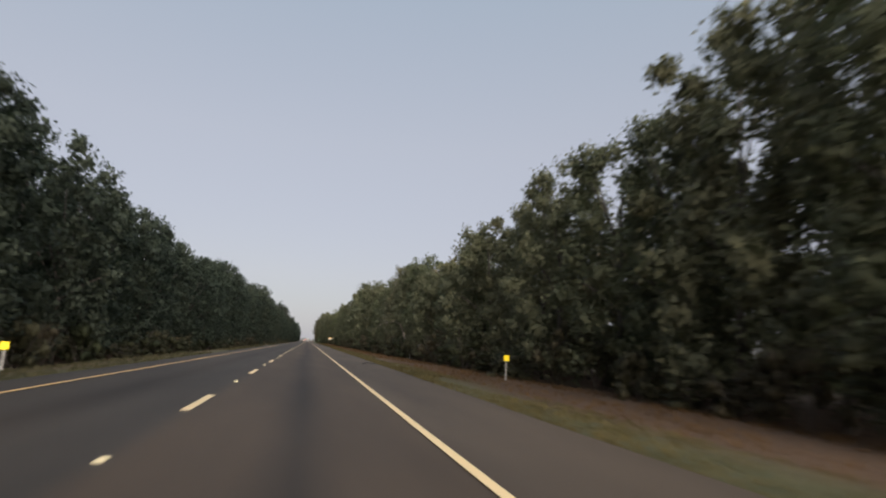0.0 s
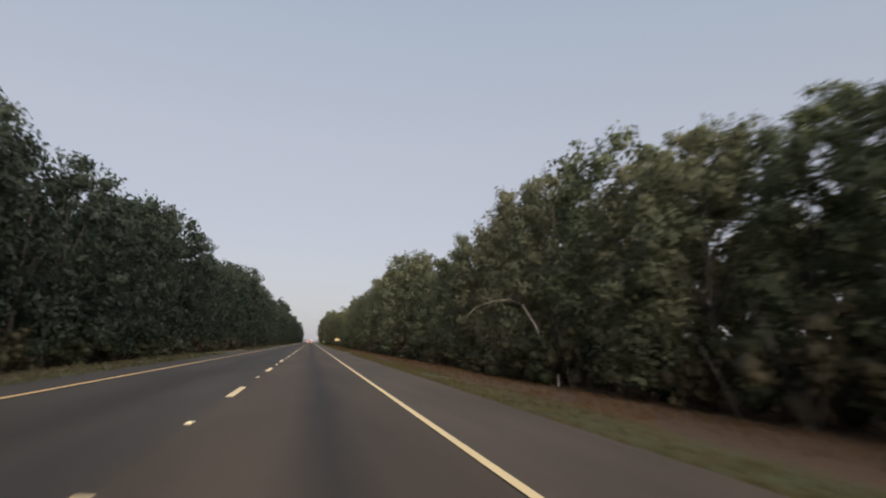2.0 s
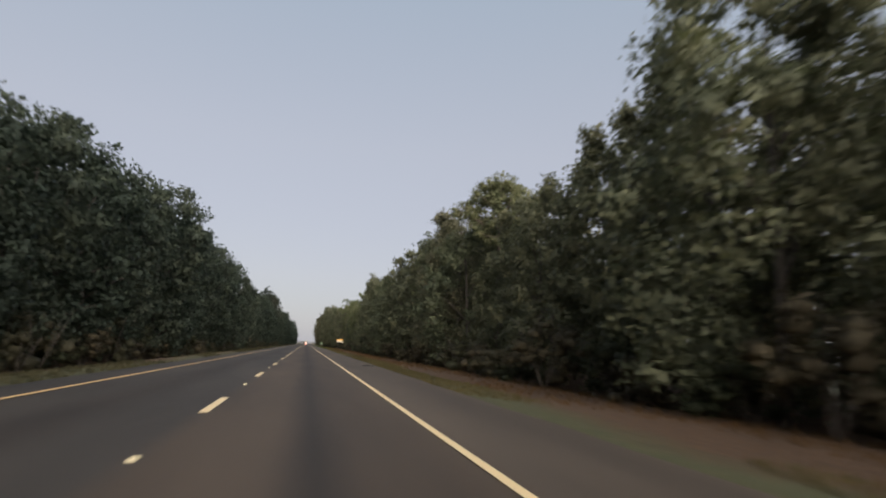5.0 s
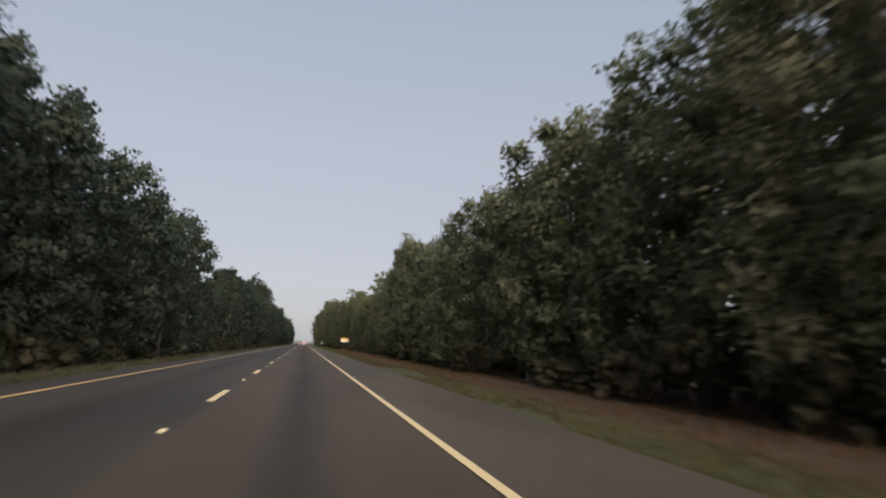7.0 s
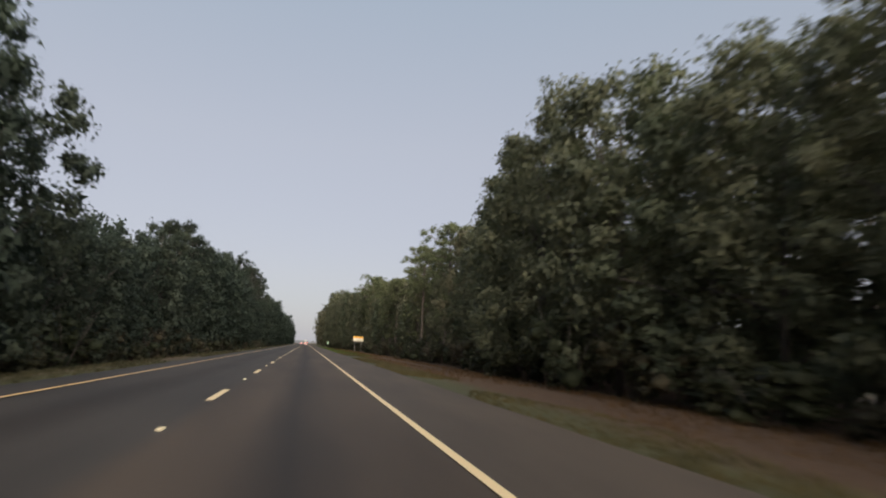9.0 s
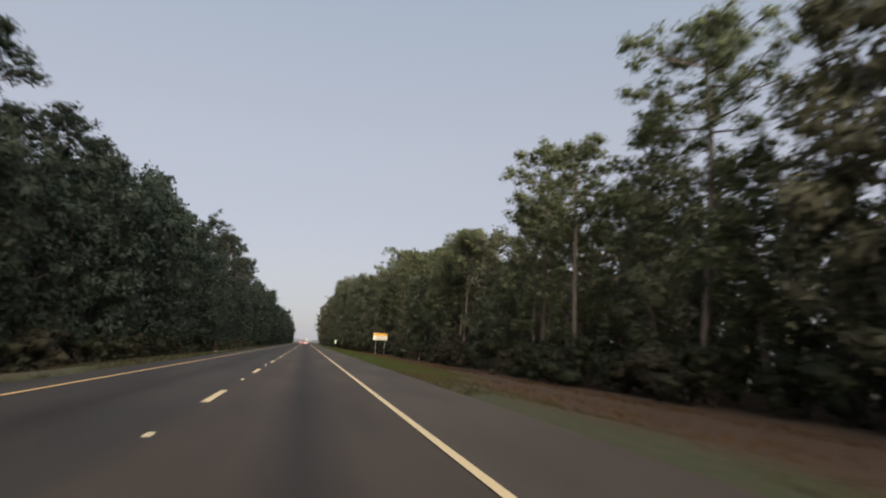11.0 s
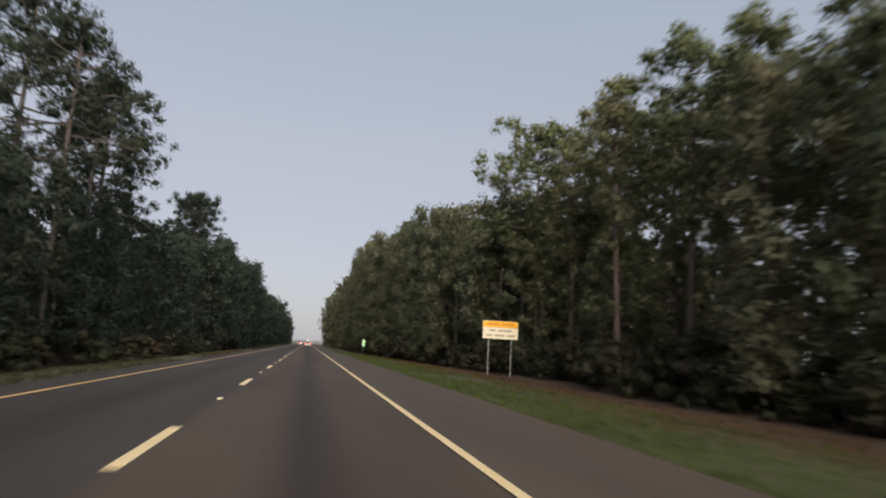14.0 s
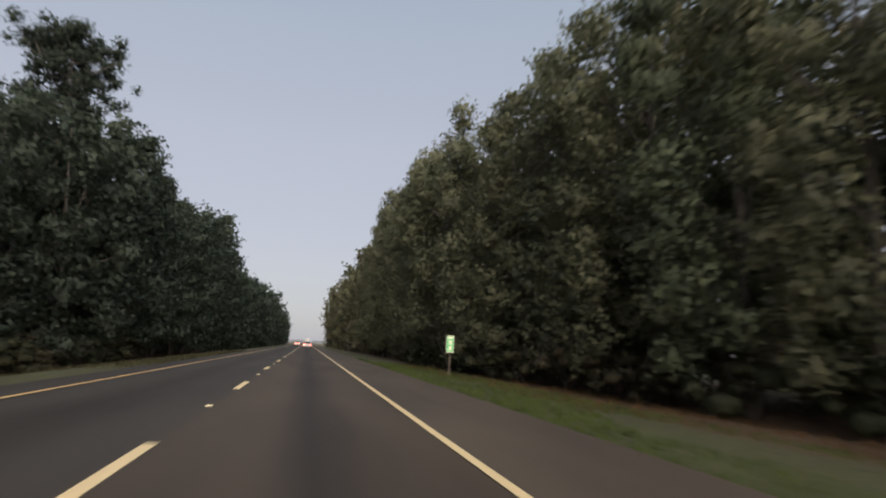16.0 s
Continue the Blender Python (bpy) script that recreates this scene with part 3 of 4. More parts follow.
for k in range(-4, 92):
    for proto, y in ((DASH, FIRST_DASH + k * PERIOD), (MARK, FIRST_DASH + 1.525 + (k + 0.5) * PERIOD)):
        one = proto
        if k > -4:
            one = proto.copy()
            scene.collection.objects.link(one)
        one.location = (rng.normal(0, 0.012), y, 0)

# ---- forest: crown heights along the road, every 10 m from y = 0 ----
RIGHT_H = [17.5, 17.8, 17.5, 16.0, 15.4, 14.8, 14.4, 14.3, 14.4, 14.5, 16.4, 16.6, 14.8, 14.2, 13.2, 13.2, 16.3, 18.8, 18.2, 15.6, 15.4, 17.8, 19.6, 19.6, 18.6, 18.2, 17.6, 16.8, 15.6, 16.2, 18.8, 19.5, 18.8, 17.5, 18.0, 19.5, 20.8, 22.8, 21.4, 18.5, 18.0, 18.0, 17.4, 16.5, 19.2, 21.9, 22.2, 22.9, 23.0, 22, 21.5, 22.5, 24, 22.0, 22.8, 24, 26, 25.6, 27.0, 27.0, 26.7, 26, 25.5, 25, 25, 25, 25.5, 26, 26, 26.5, 27, 27, 26.5, 26.5, 27, 26, 25, 24, 23, 22, 20, 18.5, 17, 16.5, 16]
LEFT_H = [17.6, 17.6, 17.7, 17.8, 17.7, 17.8, 16.7, 16.6, 17.0, 16.3, 16.5, 15.6, 13.2, 17.6, 19.3, 18.7, 17.3, 15.5, 15, 17.3, 19.2, 18.9, 19.7, 21.5, 20.9, 20.3, 20.8, 20.3, 18.6, 19.3, 20.6, 17.1, 13.0, 11.7, 13.6, 17.3, 19.0, 19.8, 19.9, 19.7, 20.9, 21.1, 21.4, 20.5, 19.3, 18.0, 23.5, 26.1, 23.7, 22.1, 15.5, 14.5, 17, 19.5, 22.5, 22, 20.5, 19.3, 23.2, 23.9, 23.3, 20.5, 20, 20, 20.5, 21, 21, 21.5, 22, 22, 22, 22, 22, 22.5, 23, 22, 21, 20, 19, 18, 17, 16, 15.5, 15, 15]
# stretches where pines stand over a lower understorey: from, to, share of the crown height
PINE_STRETCHES = {1: ((66, 90, 0.84), (200, 217, 0.82), (266, 280, 0.88), (352, 382, 0.62), (382, 385, 0.80), (385, 400, 0.62), (400, 422, 0.92), (422, 449, 0.82), (449, 470, 0.48), (470, 482, 0.68), (482, 498, 0.86)), -1: ((356, 384, 0.78), (446, 498, 0.58))}


def crown_height(side, y):
    h = RIGHT_H if side > 0 else LEFT_H
    return float(np.interp(y, np.arange(len(h)) * 10.0, h))


def understorey(side, y):
    return next((f for a, b, f in PINE_STRETCHES[side] if a < y < b), 1.0)


def edge_x(side, y):
    """Distance of the first trunks from the lane line."""
    if side > 0:
        return float(np.interp(y, [0, 310, 345, 485, 530, 700, 835], [19.0, 19.0, 22.5, 22.5, 16.3, 16.0, 13.8]))
    return float(np.interp(y, [0, 400, 520, 620, 835], [17.8, 17.8, 17.2, 16.4, 10.8]))


def beside_sign(side, y):
    """The growth is cut back where the large sign and a marker post stand."""
    if side > 0 and 245 < y < 256:
        return 3.0
    return 1.8 if side > 0 and 462 < y < 479 else 0.0


rng = np.random.default_rng(23)
woods, far = {1: Woods(), -1: Woods()}, {1: Woods(), -1: Woods()}
for side in (1, -1):
    y = 6.0 if side > 0 else 26.0
    while y < 606:                                     # trees along the edge
        h = crown_height(side, y) * rng.uniform(0.94, 1.05)
        s = h / 16
        s *= understorey(side, y)
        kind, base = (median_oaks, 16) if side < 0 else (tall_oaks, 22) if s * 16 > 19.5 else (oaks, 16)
        s *= 16 / base
        if side > 0 and understorey(side, y) < 1 and y > 340 and rng.uniform() < 0.6:
            kind, s = young_pines, s * base / 14
        plant(kind[rng.integers(len(kind))], side * (edge_x(side, y) + beside_sign(side, y) + rng.uniform(-0.8, 1.8)), y, s * rng.uniform(0.85, 1.05), s, (0 if side > 0 else 180) + rng.uniform(-50, 50))
        y += rng.uniform(4.8, 6.9)
    y = 4.0 if side > 0 else 24.0
    while y < 625:                                     # taller trees behind, and closing rows inside the forest
        h = crown_height(side, y) * rng.uniform(0.88, 1.04) * understorey(side, y)
        h *= 1.10 if side > 0 and 512 < y < 534 else 1.0
        woods[side].add(inner_kinds[rng.integers(len(inner_kinds))], side * (edge_x(side, y) + rng.uniform(5.6, 8.2)), y, h / 18 * 0.95, h / 18)
        if side > 0 and understorey(side, y) < 1:
            woods[side].add(inner_kinds[rng.integers(len(inner_kinds))], edge_x(side, y) + rng.uniform(9, 13), y + 2, h / 18 * 1.05, h / 18 * 0.95)
        y += rng.uniform(4.0, 5.4)
    y = -10.0
    while y < 610:
        for dx in (12.5, 21.0) if int(y / 6.5) % 2 else (12.5,):
            h = crown_height(side, max(y, 0)) * rng.uniform(0.72, 0.9) * understorey(side, y)
            far[side].add(deep_kinds[rng.integers(len(deep_kinds))], side * (edge_x(side, y) + dx + rng.uniform(-2, 2)), y + rng.uniform(-3, 3), h / 16, h / 18)
        y += 6.5
    y = 612.0
    while y < 835:                                     # on to the far end of the straight
        h = crown_height(side, y) * rng.uniform(0.84, 1.04)
        far[side].add(far_kinds[rng.integers(len(far_kinds))], side * (edge_x(side, y) + rng.uniform(-1, 1.5)), y, h / 20, h / 18)
        h = crown_height(side, y) * rng.uniform(0.98, 1.1)
        far[side].add(far_kinds[rng.integers(len(far_kinds))], side * (edge_x(side, y) + rng.uniform(6, 10)), y + 4, h / 17, h / 18)
        y += rng.uniform(6, 9)
    y = 6.0 if side > 0 else 20.0
    while y < 560:                                     # brush along the foot of the trees
        plant(shrubs[rng.integers(len(shrubs))], side * (edge_x(side, y) + beside_sign(side, y) - (0.4 if side > 0 and 30 < y < 43 else 2.2) + rng.uniform(-0.8, 1.6)), y, rng.uniform(0.8, 1.25), rng.uniform(0.7, 1.2))
        y += rng.uniform(2.9, 4.4)
woods[1].done("forest", WOODS_LEAF, "deep dusky mixed forest behind the edge trees", "forest")
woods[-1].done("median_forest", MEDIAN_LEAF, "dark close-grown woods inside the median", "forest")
for k in range(48):                                    # a low line of woods beyond the open land
    far[1].add(far_kinds[k % 3], -230 + 10 * k + rng.uniform(-3, 3), 2650 + rng.uniform(-30, 30), 1.1, rng.uniform(0.42, 0.60))
far[1].done("far_woods", WOODS_LEAF, "dusky unbroken woods along the far straight", "woods")
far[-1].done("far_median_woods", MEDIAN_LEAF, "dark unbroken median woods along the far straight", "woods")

# pines that stand out of the edge: x, y, height, kind (0 tall, 1 full, 2 flat-topped, 3 slim, 4 domed, 5 spreading, 6 bowed)
RIGHT_PINES = [(19.0, 244, 17.4, 1), (21, 417, 16.5, 1), (20.5, 70, 15.2, 1), (20.8, 78.5, 13.0, 1), (20.2, 86, 14.0, 0), (20.5, 404, 17.2, 4), (21.5, 410.5, 16.8, 1), (20, 207, 19.6, 4), (21.5, 213, 17.0, 2), (24, 270, 20.5, 0), (24, 277, 18, 1), (21.0, 356.4, 20.5, 2), (21.9, 362, 17.5, 1), (20.4, 370, 18, 0),
               (22, 381, 21, 0), (24.2, 386, 17.5, 1), (22.8, 425, 18, 1), (22.5, 431, 18.5, 3), (23.5, 440, 20, 1), (23, 446, 20, 1), (22.0, 451, 21, 0), (21.2, 457.5, 20.8, 3),
               (24, 464, 22, 0), (24, 472, 21, 1), (23.7, 479, 25.2, 5), (22, 487, 18.5, 0), (24.5, 493, 17.5, 1),
               (27, 455, 19.5, 1), (28.5, 461.5, 21, 0), (27, 470, 21, 1), (29, 477, 20, 0), (26.5, 485, 20, 1), (26, 459, 20, 0), (30, 466, 21, 1), (31, 452, 20, 0)]
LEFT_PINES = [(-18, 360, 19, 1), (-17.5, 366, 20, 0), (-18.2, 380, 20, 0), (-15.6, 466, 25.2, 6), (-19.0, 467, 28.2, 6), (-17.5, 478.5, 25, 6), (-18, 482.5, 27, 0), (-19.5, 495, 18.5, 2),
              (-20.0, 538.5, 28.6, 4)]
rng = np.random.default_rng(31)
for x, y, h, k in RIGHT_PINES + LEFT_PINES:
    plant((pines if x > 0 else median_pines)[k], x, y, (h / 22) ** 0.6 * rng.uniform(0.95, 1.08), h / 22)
    if 0 < x < 25:                                     # brush at their feet
        plant(shrubs[2], x - 1.4, y - rng.uniform(1.4, 2.2), rng.uniform(0.75, 0.95), rng.uniform(0.7, 0.9))
        plant(shrubs[0], x - 1.3, y + rng.uniform(0.3, 1.2), rng.uniform(0.75, 0.95), rng.uniform(0.8, 1.1))
plant(oaks[3], 19.8, 65, 0.85, 0.86, 10)
plant(median_oaks[1], -14.8, 285.5, 0.88, 1.07, 200)
for k, x, y, s in ((0, 18.2, 109, 0.9), (1, 22.4, 449, 1.0)):
    plant(bares[k], x, y, s, s)
    for dx, dy, kind, sz in ((-1.5, -1.8, 2, 1.0), (-1.8, 0.2, 2, 0.95), (-1.3, 1.8, 0, 1.2)):      # brush hides the foot
        plant(shrubs[kind], x + dx, y + dy, 0.95, sz)


def arched_tree(x, y):
    """A leafless tree bowed over in an arch towards the road, with a few hanging twigs."""
    path = [(0, 0, -0.3), (-0.4, 1.0, 2.6), (-0.7, 1.7, 3.8), (-1.1, 3.2, 5.2), (-1.8, 4.3, 5.72), (-2.9, 4.8, 5.52), (-4.0, 5.1, 5.08)]
    tubes = [tube([Vector(p) for p in path], [0.105, 0.095, 0.085, 0.07, 0.055, 0.036, 0.012], 7)]
    for k, d, ln in ((2, (0.6, 0.9, 0.5), 2.2), (3, (-0.3, 0.8, 0.7), 1.5), (4, (0.2, 0.6, 0.8), 1.3), (4, (-0.8, 0.1, -0.5), 0.9), (5, (-0.4, 0.3, -0.8), 0.9), (5, (-0.6, 0.5, 0.3), 1.0), (6, (-0.3, 0.1, -0.9), 1.2)):
        a, d = Vector(path[k]), Vector(d).normalized()
        side = Vector(rng.normal(0, 0.12, 3)) * ln
        tubes.append(tube([a, a + d * ln * 0.5 + side, a + d * ln], [0.034, 0.022, 0.008], 4))
        tubes.append(tube([a + d * ln * 0.5 + side, a + d * ln * 0.9 + side * 3], [0.014, 0.005], 3))
    root = tree("bare_tree", triangles(*joined(tubes)), DEAD_BARK, label="leafless pale tree bowed over in an arch", group="bare trees")
    root.matrix_basis = pose(x, y, ground_z(x, y))
    return root


arched_tree(17.0, 97.3)
for dx, dy in ((-1.4, -1.0), (-1.9, 1.4), (-1.2, 3.2), (-2.0, 5.0)):
    plant(shrubs[2], 17.4 + dx, 97.3 + dy, 0.95, 0.9)


# ---- grass ----
rng = np.random.default_rng(5)
def tufts(name, count, x0, x1, y0, y1, height, mat, label, category):
    """Short blades scattered over the verge, thinning out away from the road."""
    u = rng.uniform(0, 1, count) ** 1.3
    xs, ys = x0 + (x1 - x0) * u, rng.uniform(y0, y1, count)
    keep = np.array([noise.noise(Vector((a * 0.25, b * 0.06, 7))) > -0.25 for a, b in zip(xs, ys)])
    xs, ys = xs[keep], ys[keep]
    zs = np.array([ground_z(a, b) for a, b in zip(xs, ys)]) - 0.02
    p = np.repeat(np.stack([xs, ys, zs], 1), 3, axis=0)
    k = len(p)
    p[:, :2] += rng.normal(0, 0.05, (k, 2))
    a = rng.uniform(0, 6.28, k)
    w = np.stack([np.cos(a), np.sin(a), np.zeros(k)], 1) * rng.uniform(0.015, 0.03, (k, 1))
    tip = p + np.stack([rng.normal(0, 0.06, k), rng.normal(0, 0.06, k), height * rng.uniform(0.5, 1.3, k)], 1)
    v = np.stack([p - w, p + w, tip], 1).reshape(-1, 3)
    return tagged(new(name, tri_mesh(name, v, np.arange(len(v)).reshape(-1, 3), [mat])), label, category, kind="stuff")


tufts("grass", 18000, 6.48, 13.5, 362, 545, 0.16, GRASS, "short green grass beside the paved shoulder", "grass")
tufts("worn_grass", 24000, 6.48, 9.8, 2, 372, 0.13, OLIVE, "short olive-brown grass beside the paved shoulder", "grass")
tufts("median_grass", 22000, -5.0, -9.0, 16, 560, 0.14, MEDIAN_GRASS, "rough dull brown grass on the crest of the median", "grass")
tufts("dry_grass", 16000, 17.5, 9.5, 4, 545, 0.22, STRAW, "dry brown grass and pine straw under trees", "dry grass")


# ---- roadside things ----
def post(parent, x, z0, z1, w=0.06, mat=None):
    """A U-channel steel post."""
    bm = bmesh.new()
    box(x - w / 2, -0.004, z0, x + w / 2, 0.004, z1, bm=bm)
    box(x - w / 2, 0.003, z0, x - w / 2 + 0.008, 0.03, z1, bm=bm)
    box(x + w / 2 - 0.008, 0.003, z0, x + w / 2, 0.03, z1, bm=bm)
    return part("post", bm, mat or STEEL, parent)


def rounded_panel(w, z0, z1, thick, radius, x=0.0, y=-0.012):
    bm = bmesh.new()
    ring = []
    for cx, cz, a0 in ((x + w / 2 - radius, z1 - radius, 0), (x - w / 2 + radius, z1 - radius, 90), (x - w / 2 + radius, z0 + radius, 180), (x + w / 2 - radius, z0 + radius, 270)):
        for k in range(5):
            a = radians(a0 + k * 22.5)
            ring.append((cx + radius * math.cos(a), cz + radius * math.sin(a)))
    lo = [bm.verts.new((p[0], y, p[1])) for p in ring]
    hi = [bm.verts.new((p[0], y - thick, p[1])) for p in ring]
    bm.faces.new(lo)
    bm.faces.new(hi[::-1])
    for i in range(len(ring)):
        j = (i + 1) % len(ring)
        bm.faces.new((lo[i], lo[j], hi[j], hi[i]))
    return bm


def bars(parent, words, y, mat, label):
    """Word-like bars: (x0, x1, z, height)."""
    for x0, x1, z, hgt in words:
        part("lettering_bar", box(x0, y - 0.003, z - hgt / 2, x1, y, z + hgt / 2), mat, parent, label)


def information_sign(x, y):
    g = ground_z(x, y)
    root = tagged(new("road_sign"), "white information sign with an orange header on two steel posts", "road sign")
    root.matrix_basis = pose(x, y, 0, 0, 0, -3)
    for dx in (-1.02, 1.02):
        post(root, dx, g - 0.3, 3.95, 0.10, POST_GREY)
    panel = part("panel", rounded_panel(3.18, 2.46, 4.02, 0.03, 0.10), SIGN_WHITE, root, "white reflective panel")
    part("header", rounded_panel(3.14, 3.46, 4.00, 0.004, 0.08, y=-0.046), SIGN_ORANGE, root, "orange reflective header band")
    bm = bmesh.new()
    box(-1.57, -0.050, 3.445, 1.57, -0.045, 3.46, bm=bm)
    part("divider", bm, SIGN_INK, root)
    bars(root, [(-1.22, -0.12, 3.73, 0.17), (0.10, 1.22, 3.73, 0.17)], -0.052, ORANGE_INK, "faint brown lettering bar")
    bars(root, [(-1.02, -0.42, 3.18, 0.16), (-0.22, 1.02, 3.18, 0.16), (-1.30, -0.72, 2.76, 0.16), (-0.50, 0.38, 2.76, 0.16), (0.60, 1.34, 2.76, 0.16)], -0.046, SIGN_INK, "dark lettering bar")
    for dx in (-1.05, 1.0):
        for z in (2.62, 3.9):
            bm = bmesh.new()
            box(dx - 0.02, -0.058, z - 0.02, dx + 0.02, -0.043, z + 0.02, 0.005, bm)
            part("bolt", bm, STEEL, root)
    return root


def mile_marker(x, y):
    g = ground_z(x, y)
    root = tagged(new("mile_marker"), "green mile marker with white border on a thin post", "road sign")
    root.matrix_basis = pose(x, y, 0)
    post(root, 0.0, g - 0.3, 2.05, 0.065, PINE_BARK)
    part("panel", rounded_panel(0.46, 1.12, 2.14, 0.006, 0.05), SIGN_WHITE, root, "white reflective border")
    part("face", rounded_panel(0.42, 1.16, 2.10, 0.004, 0.04, y=-0.020), SIGN_GREEN, root, "green reflective face")
    bars(root, [(-0.15, 0.15, 2.00, 0.09), (-0.08, 0.08, 1.72, 0.24), (-0.08, 0.08, 1.38, 0.24)], -0.0245, SIGN_WHITE, "white lettering bar")
    return root


def delineator(x, y, facing=0):
    g = ground_z(x, y)
    root = tagged(new("delineator"), "steel delineator post with a yellow square reflector", "delineator", "delineators")
    root.matrix_basis = pose(x, y, g, 0, 0, facing)
    post(root, 0.0, -0.3, 1.36, 0.055, STEEL)
    part("reflector", rounded_panel(0.33, 1.22, 1.56, 0.012, 0.04), SIGN_YELLOW, root, "bright yellow reflector")
    bm = bmesh.new()
    box(-0.015, -0.030, 1.375, 0.015, -0.0235, 1.405, 0.004, bm)
    part("bolt", bm, STEEL, root)
    return root


def marker_post(x, y, hgt, capped):
    root = tagged(new("marker_post"), "short white marker post at the brush edge", "post", "marker posts")
    root.matrix_basis = pose(x, y, ground_z(x, y), rng.normal(0, 2), rng.normal(0, 3), 20)
    bm = bmesh.new()
    bmesh.ops.create_cone(bm, cap_ends=True, segments=10, radius1=0.05, radius2=0.045, depth=hgt + 0.3, matrix=Matrix.Translation((0, 0, hgt / 2 - 0.15)))
    part("shaft", bm, WHITE_PLASTIC, root)
    bm = bmesh.new()
    bmesh.ops.create_cone(bm, cap_ends=True, segments=10, radius1=0.054, radius2=0.045, depth=hgt * 0.5, matrix=Matrix.Translation((0, 0, hgt * 0.85)))
    part("cap", bm, plain("red_cap_plastic", (0.40, 0.07, 0.05)) if capped else STEEL, root)
    return root


def tyre_scrap(x, y, turn, length, curl):
    """A curled strip of shed tread."""
    vs, fs = [], []
    n = 14
    for i in range(n):
        t = i / (n - 1)
        w = 0.075 * (0.6 + 0.4 * math.sin(9 * t))
        z = 0.02 + curl * math.sin(math.pi * t) ** 2 * (0.6 + 0.4 * math.sin(5 * t))
        for dy, dz in ((-w, 0.0), (-w, 0.025), (w, 0.03), (w, 0.0)):
            vs.append((length * (t - 0.5), dy + 0.05 * math.sin(4 * t), z + dz - (0.02 if dz == 0 else 0)))
        if i:
            o = (i - 1) * 4
            fs += [(o + k, o + (k + 1) % 4, o + 4 + (k + 1) % 4, o + 4 + k) for k in range(4)]
    fs += [(3, 2, 1, 0), tuple((n - 1) * 4 + k for k in range(4))]
    ob = tagged(mesh_object("tyre_scrap", vs, fs, RUBBER), "curled black strip of shed tyre tread", "debris", "road debris")
    ob.matrix_basis = pose(x, y, 0.0, 0, 0, turn)
    return ob


def bent_branch(x, y, turn):
    """A pale fallen branch that stands up out of the verge and droops over."""
    path = [(0, 0, -0.1), (0.04, 0, 0.5), (0.20, 0.03, 0.95), (0.55, 0.05, 1.20), (0.95, 0.02, 1.16), (1.20, 0.0, 1.02)]
    vs, fs = tube(path, [0.035, 0.032, 0.028, 0.022, 0.016, 0.008], 6)
    ob = tagged(mesh_object("fallen_branch", vs, fs, WHITE_BARK, smooth=True), "thin pale bent branch standing out of the verge", "branch")
    ob.matrix_basis = pose(x, y, ground_z(x, y), 0, 0, turn)
    return ob


def paper_scrap(x, y, size, seed):
    """A crumpled scrap of white paper or plastic."""
    r = random.Random(seed)
    bm = bmesh.new()
    bmesh.ops.create_icosphere(bm, subdivisions=2, radius=size)
    for v in bm.verts:
        v.co *= r.uniform(0.65, 1.2)
        v.co.z = abs(v.co.z) * 0.5
    me = bpy.data.meshes.new("paper_scrap")
    bm.to_mesh(me)
    bm.free()
    me.materials.append(WHITE_PLASTIC)
    ob = tagged(new("paper_scrap", me), "crumpled white scrap of paper on the verge", "paper scrap", "roadside scraps")
    ob.matrix_basis = pose(x, y, ground_z(x, y), 0, 0, seed * 40)
    return ob


WHITE_BARK = bark("bleached_branch", (0.34, 0.30, 0.26), (0.58, 0.52, 0.46))
bent_branch(16.4, 177.7, 20)
paper_scrap(19.6, 436.0, 0.20, 1)
paper_scrap(-6.3, 390.3, 0.16, 2)
paper_scrap(14.5, 63.0, 0.17, 3)
information_sign(18.25, 474.0)
mile_marker(10.27, 520.5)
delineator(13.9, 38.2)
delineator(-11.0, 31.5)
marker_post(17.2, 96.9, 0.75, False)
marker_post(18.9, 252.9, 0.62, False)
marker_post(19.4, 428.0, 0.95, True)
tyre_scrap(5.75, 40.7, 25, 0.9, 0.07)
tyre_scrap(5.62, 188.0, -8, 0.7, 0.03)


# ---- traffic far ahead, as it stands on the straight ----
def emitter(name, colour, strength):
    m, n, l, b = material(name, 0.3)
    b.inputs["Base Color"].default_value = (*colour, 1)
    b.inputs["Emission Color"].default_value = (*colour, 1)
    b.inputs["Emission Strength"].default_value = strength
    return m


TAIL_LIGHT = emitter("lit_tail_lamp", (1.0, 0.06, 0.03), 6.0)
BRAKE_GLOW = emitter("lit_lamp_centre", (1.0, 0.45, 0.30), 8.0)
CAR_PAINT = plain("silver_car_paint", (0.36, 0.34, 0.33), 0.3, 0.5, spread=0.1)
DARK_GLASS = plain("dark_car_glass", (0.02, 0.022, 0.025), 0.08)
TRIM_BLACK = plain("black_trim", (0.02, 0.02, 0.02), 0.6)
ALLOY = plain("alloy_rim", (0.45, 0.45, 0.45), 0.35, 0.8)
TRAILER_WHITE = plain("grey_trailer_panels", (0.30, 0.29, 0.28), 0.5)


def lofted(sections, mat, name, parent, label=""):
    """A shell through cross-sections (y, [(x, z), ...]), mirrored about x = 0."""
    bm = bmesh.new()
    rings = []
    for y, prof in sections:
        full = prof + [(-x, z) for x, z in reversed(prof) if x > 1e-6]
        rings.append([bm.verts.new((x, y, z)) for x, z in full])
    for a, b in zip(rings, rings[1:]):
        for i in range(len(a)):
            j = (i + 1) % len(a)
            bm.faces.new((a[i], a[j], b[j], b[i]))
    bm.faces.new(rings[0])
    bm.faces.new(rings[-1][::-1])
    return part(name, bm, mat, parent, label, smooth=False)


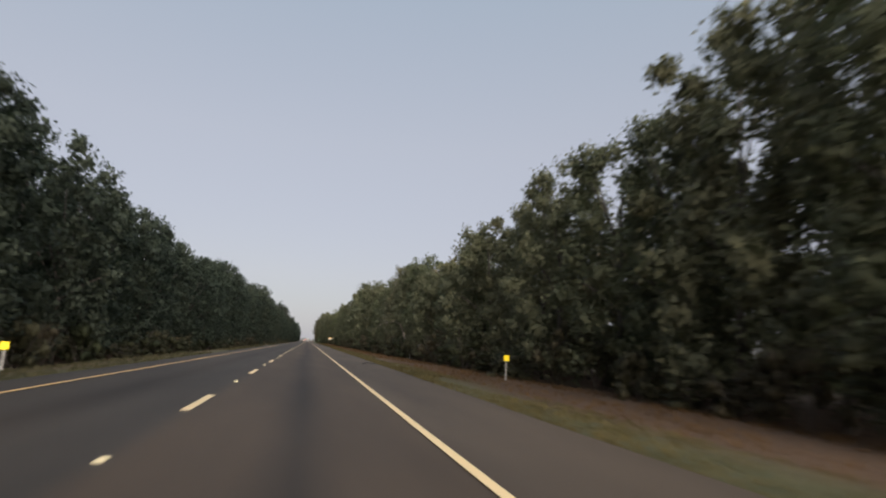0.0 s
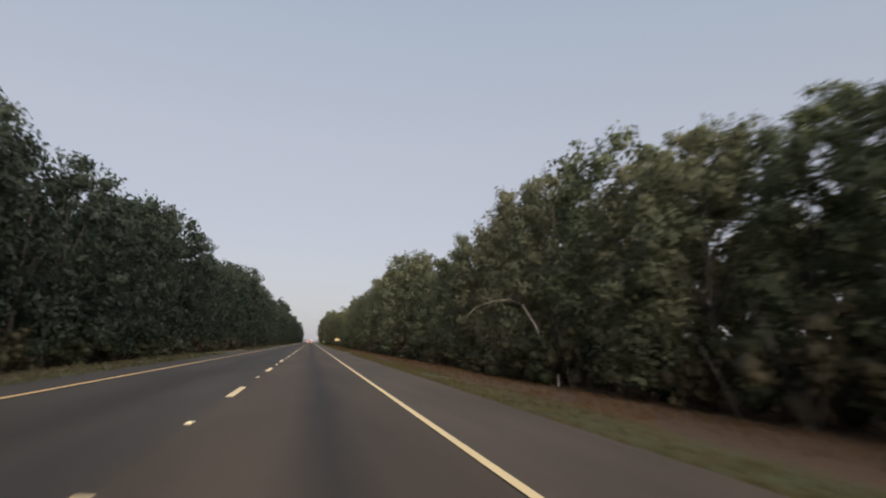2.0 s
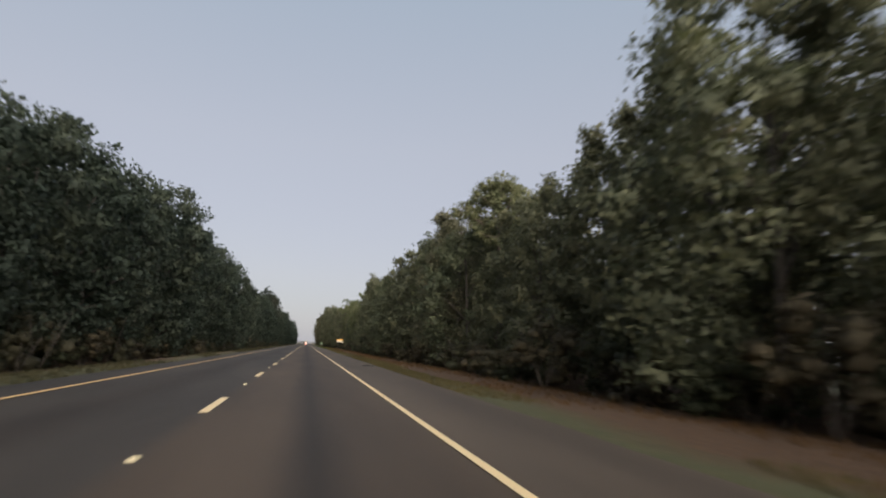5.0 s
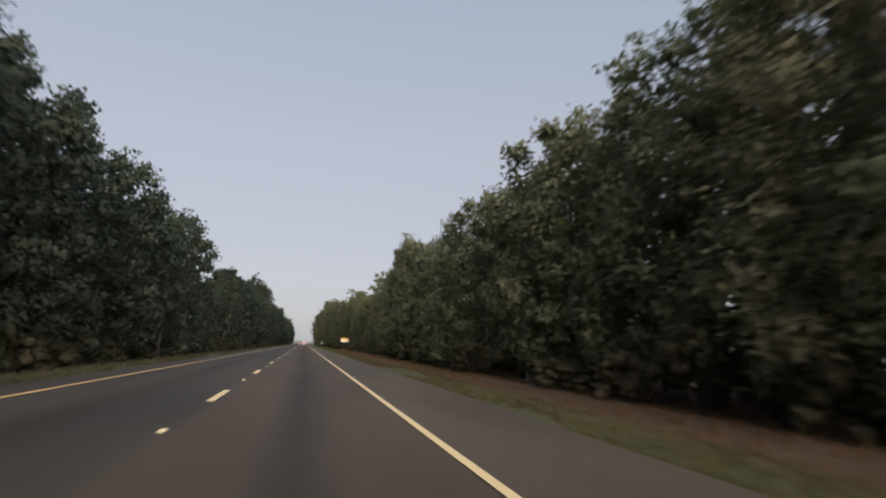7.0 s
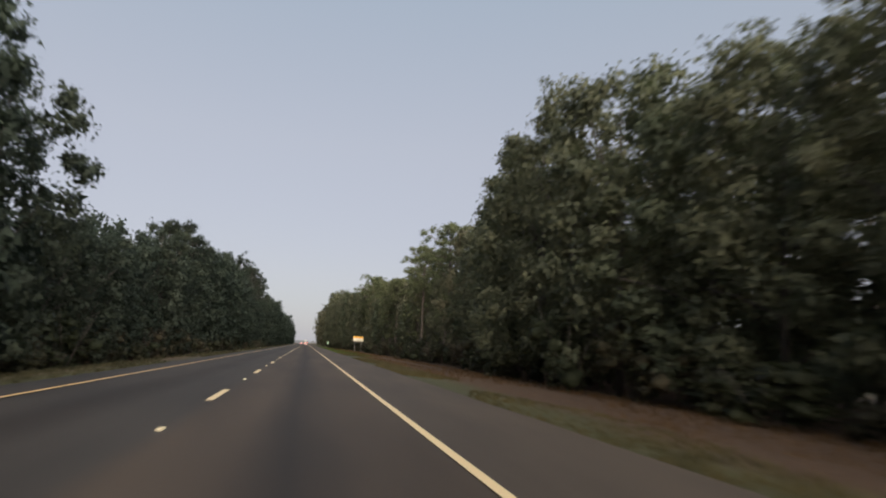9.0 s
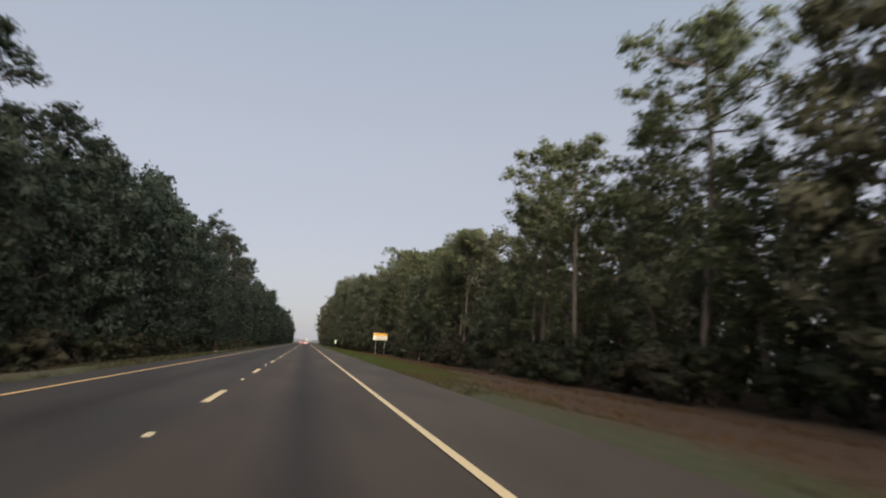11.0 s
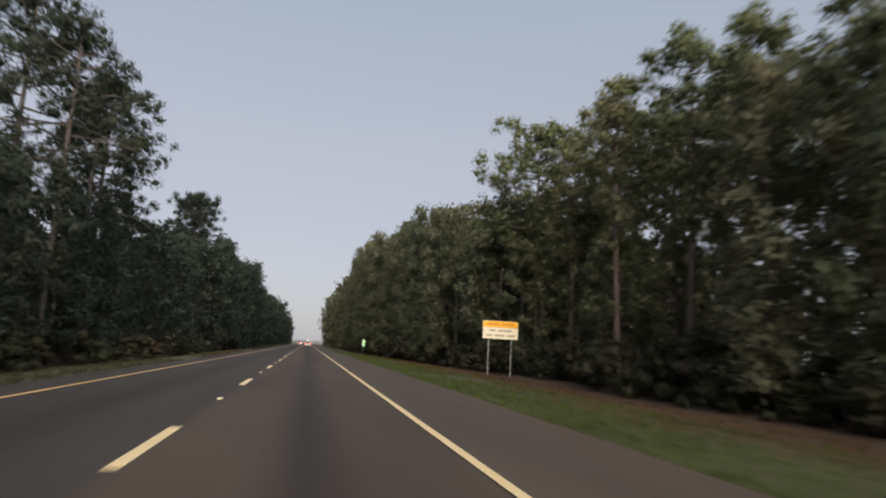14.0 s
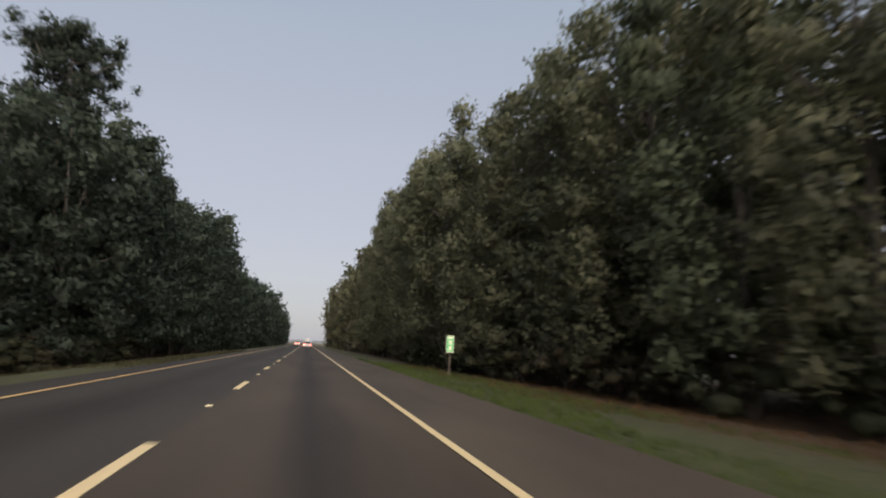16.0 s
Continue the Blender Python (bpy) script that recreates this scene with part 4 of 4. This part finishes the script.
def wheel(parent, x, y, r, w):
    bm = bmesh.new()
    bmesh.ops.create_cone(bm, cap_ends=True, segments=20, radius1=r, radius2=r, depth=w, matrix=pose(x, y, r, 0, 90, 0))
    bmesh.ops.bevel(bm, geom=[e for e in bm.edges if len(e.link_faces) == 2 and e.calc_face_angle(0) > 1], offset=0.03, segments=2, affect="EDGES")
    wh = part("wheel", bm, RUBBER, parent)
    bm = bmesh.new()
    bmesh.ops.create_cone(bm, cap_ends=True, segments=16, radius1=r * 0.62, radius2=r * 0.55, depth=w + 0.02, matrix=pose(x, y, r, 0, 90, 0))
    part("rim", bm, ALLOY, wh)


def car(x, y, label):
    root = tagged(new("car"), label, "car")
    root.matrix_basis = pose(x, y, 0)
    low = lambda w, z0, z1: [(w * 0.55, z0), (w * 0.96, z0 + 0.12), (w, (z0 + z1) / 2), (w * 0.97, z1)]
    lofted([(0.0, low(0.84, 0.34, 0.92)), (0.12, low(0.90, 0.24, 0.98)), (1.2, low(0.92, 0.2, 1.0)), (3.3, low(0.92, 0.2, 0.96)), (4.5, low(0.86, 0.24, 0.80)), (4.7, low(0.76, 0.34, 0.70))], CAR_PAINT, "body", root)
    top = lambda w, z0, z1: [(w, z0), (w * 0.80, z1 - 0.06), (w * 0.68, z1)]
    lofted([(0.35, top(0.86, 0.97, 1.02)), (0.95, top(0.86, 0.97, 1.44)), (2.3, top(0.86, 0.97, 1.48)), (3.3, top(0.86, 0.95, 1.0))], DARK_GLASS, "cabin_glass", root)
    lofted([(0.98, [(0.56, 1.44), (0.60, 1.475)]), (2.2, [(0.58, 1.475), (0.60, 1.505)])], CAR_PAINT, "roof", root)
    for s in (-1, 1):
        bm = box(s * 0.72 - 0.16, -0.03, 0.70, s * 0.72 + 0.16, 0.06, 0.90, 0.03)
        lamp = part("tail_lamp", bm, TAIL_LIGHT, root, "lit red tail lamp")
        part("lamp_centre", box(s * 0.70 - 0.08, -0.045, 0.75, s * 0.70 + 0.08, -0.031, 0.85, 0.01), BRAKE_GLOW, lamp)
        for wy in (0.95, 3.75):
            wheel(root, s * 0.80, wy, 0.33, 0.22)
    part("brake_lamp", box(-0.14, 0.60, 1.18, 0.14, 0.64, 1.22, 0.01), TAIL_LIGHT, root, "lit high brake lamp")
    part("bumper", box(-0.82, -0.06, 0.34, 0.82, 0.10, 0.58, 0.05), CAR_PAINT, root)
    part("number_plate", box(-0.16, -0.068, 0.62, 0.16, -0.02, 0.76, 0.005), WHITE_PLASTIC, root)
    return root


def truck(x, y):
    root = tagged(new("truck"), "grey box trailer truck seen from behind", "truck")
    root.matrix_basis = pose(x, y, 0)
    part("trailer", box(-1.28, 0, 1.15, 1.28, 14.0, 4.05, 0.04), TRAILER_WHITE, root)
    for s in (-1, 1):
        door = part("door", box(s * 0.63 - 0.61, -0.05, 1.20, s * 0.63 + 0.61, -0.003, 3.98, 0.015), TRAILER_WHITE, root)
        part("lock_bar", box(s * 0.25 - 0.02, -0.085, 1.25, s * 0.25 + 0.02, -0.055, 3.9, 0.008), STEEL, door)
        part("tail_lamp", box(s * 1.05 - 0.12, -0.05, 1.02, s * 1.05 + 0.12, 0.0, 1.12, 0.01), TAIL_LIGHT, root, "lit red tail lamp")
        part("mud_flap", box(s * 0.95 - 0.3, 0.75, 0.2, s * 0.95 + 0.3, 0.78, 1.05), TRIM_BLACK, root)
        for wy in (1.4, 2.7, 12.5, 15.2):
            wheel(root, s * 1.0, wy, 0.5, 0.5)
    part("underride_bar", box(-1.1, -0.02, 0.52, 1.1, 0.08, 0.62, 0.02), STEEL, root)
    part("chassis", box(-0.5, 0.2, 0.8, 0.5, 16.5, 1.15, 0.03), TRIM_BLACK, root)
    part("cab", box(-1.22, 14.6, 0.9, 1.22, 16.9, 3.6, 0.15), TRAILER_WHITE, root)
    return root


car(1.83, 640.0, "silver sedan with lit red tail lamps on the highway")
car(-1.83, 735.0, "far sedan with lit tail lamps in the passing lane")
truck(1.83, 900.0)
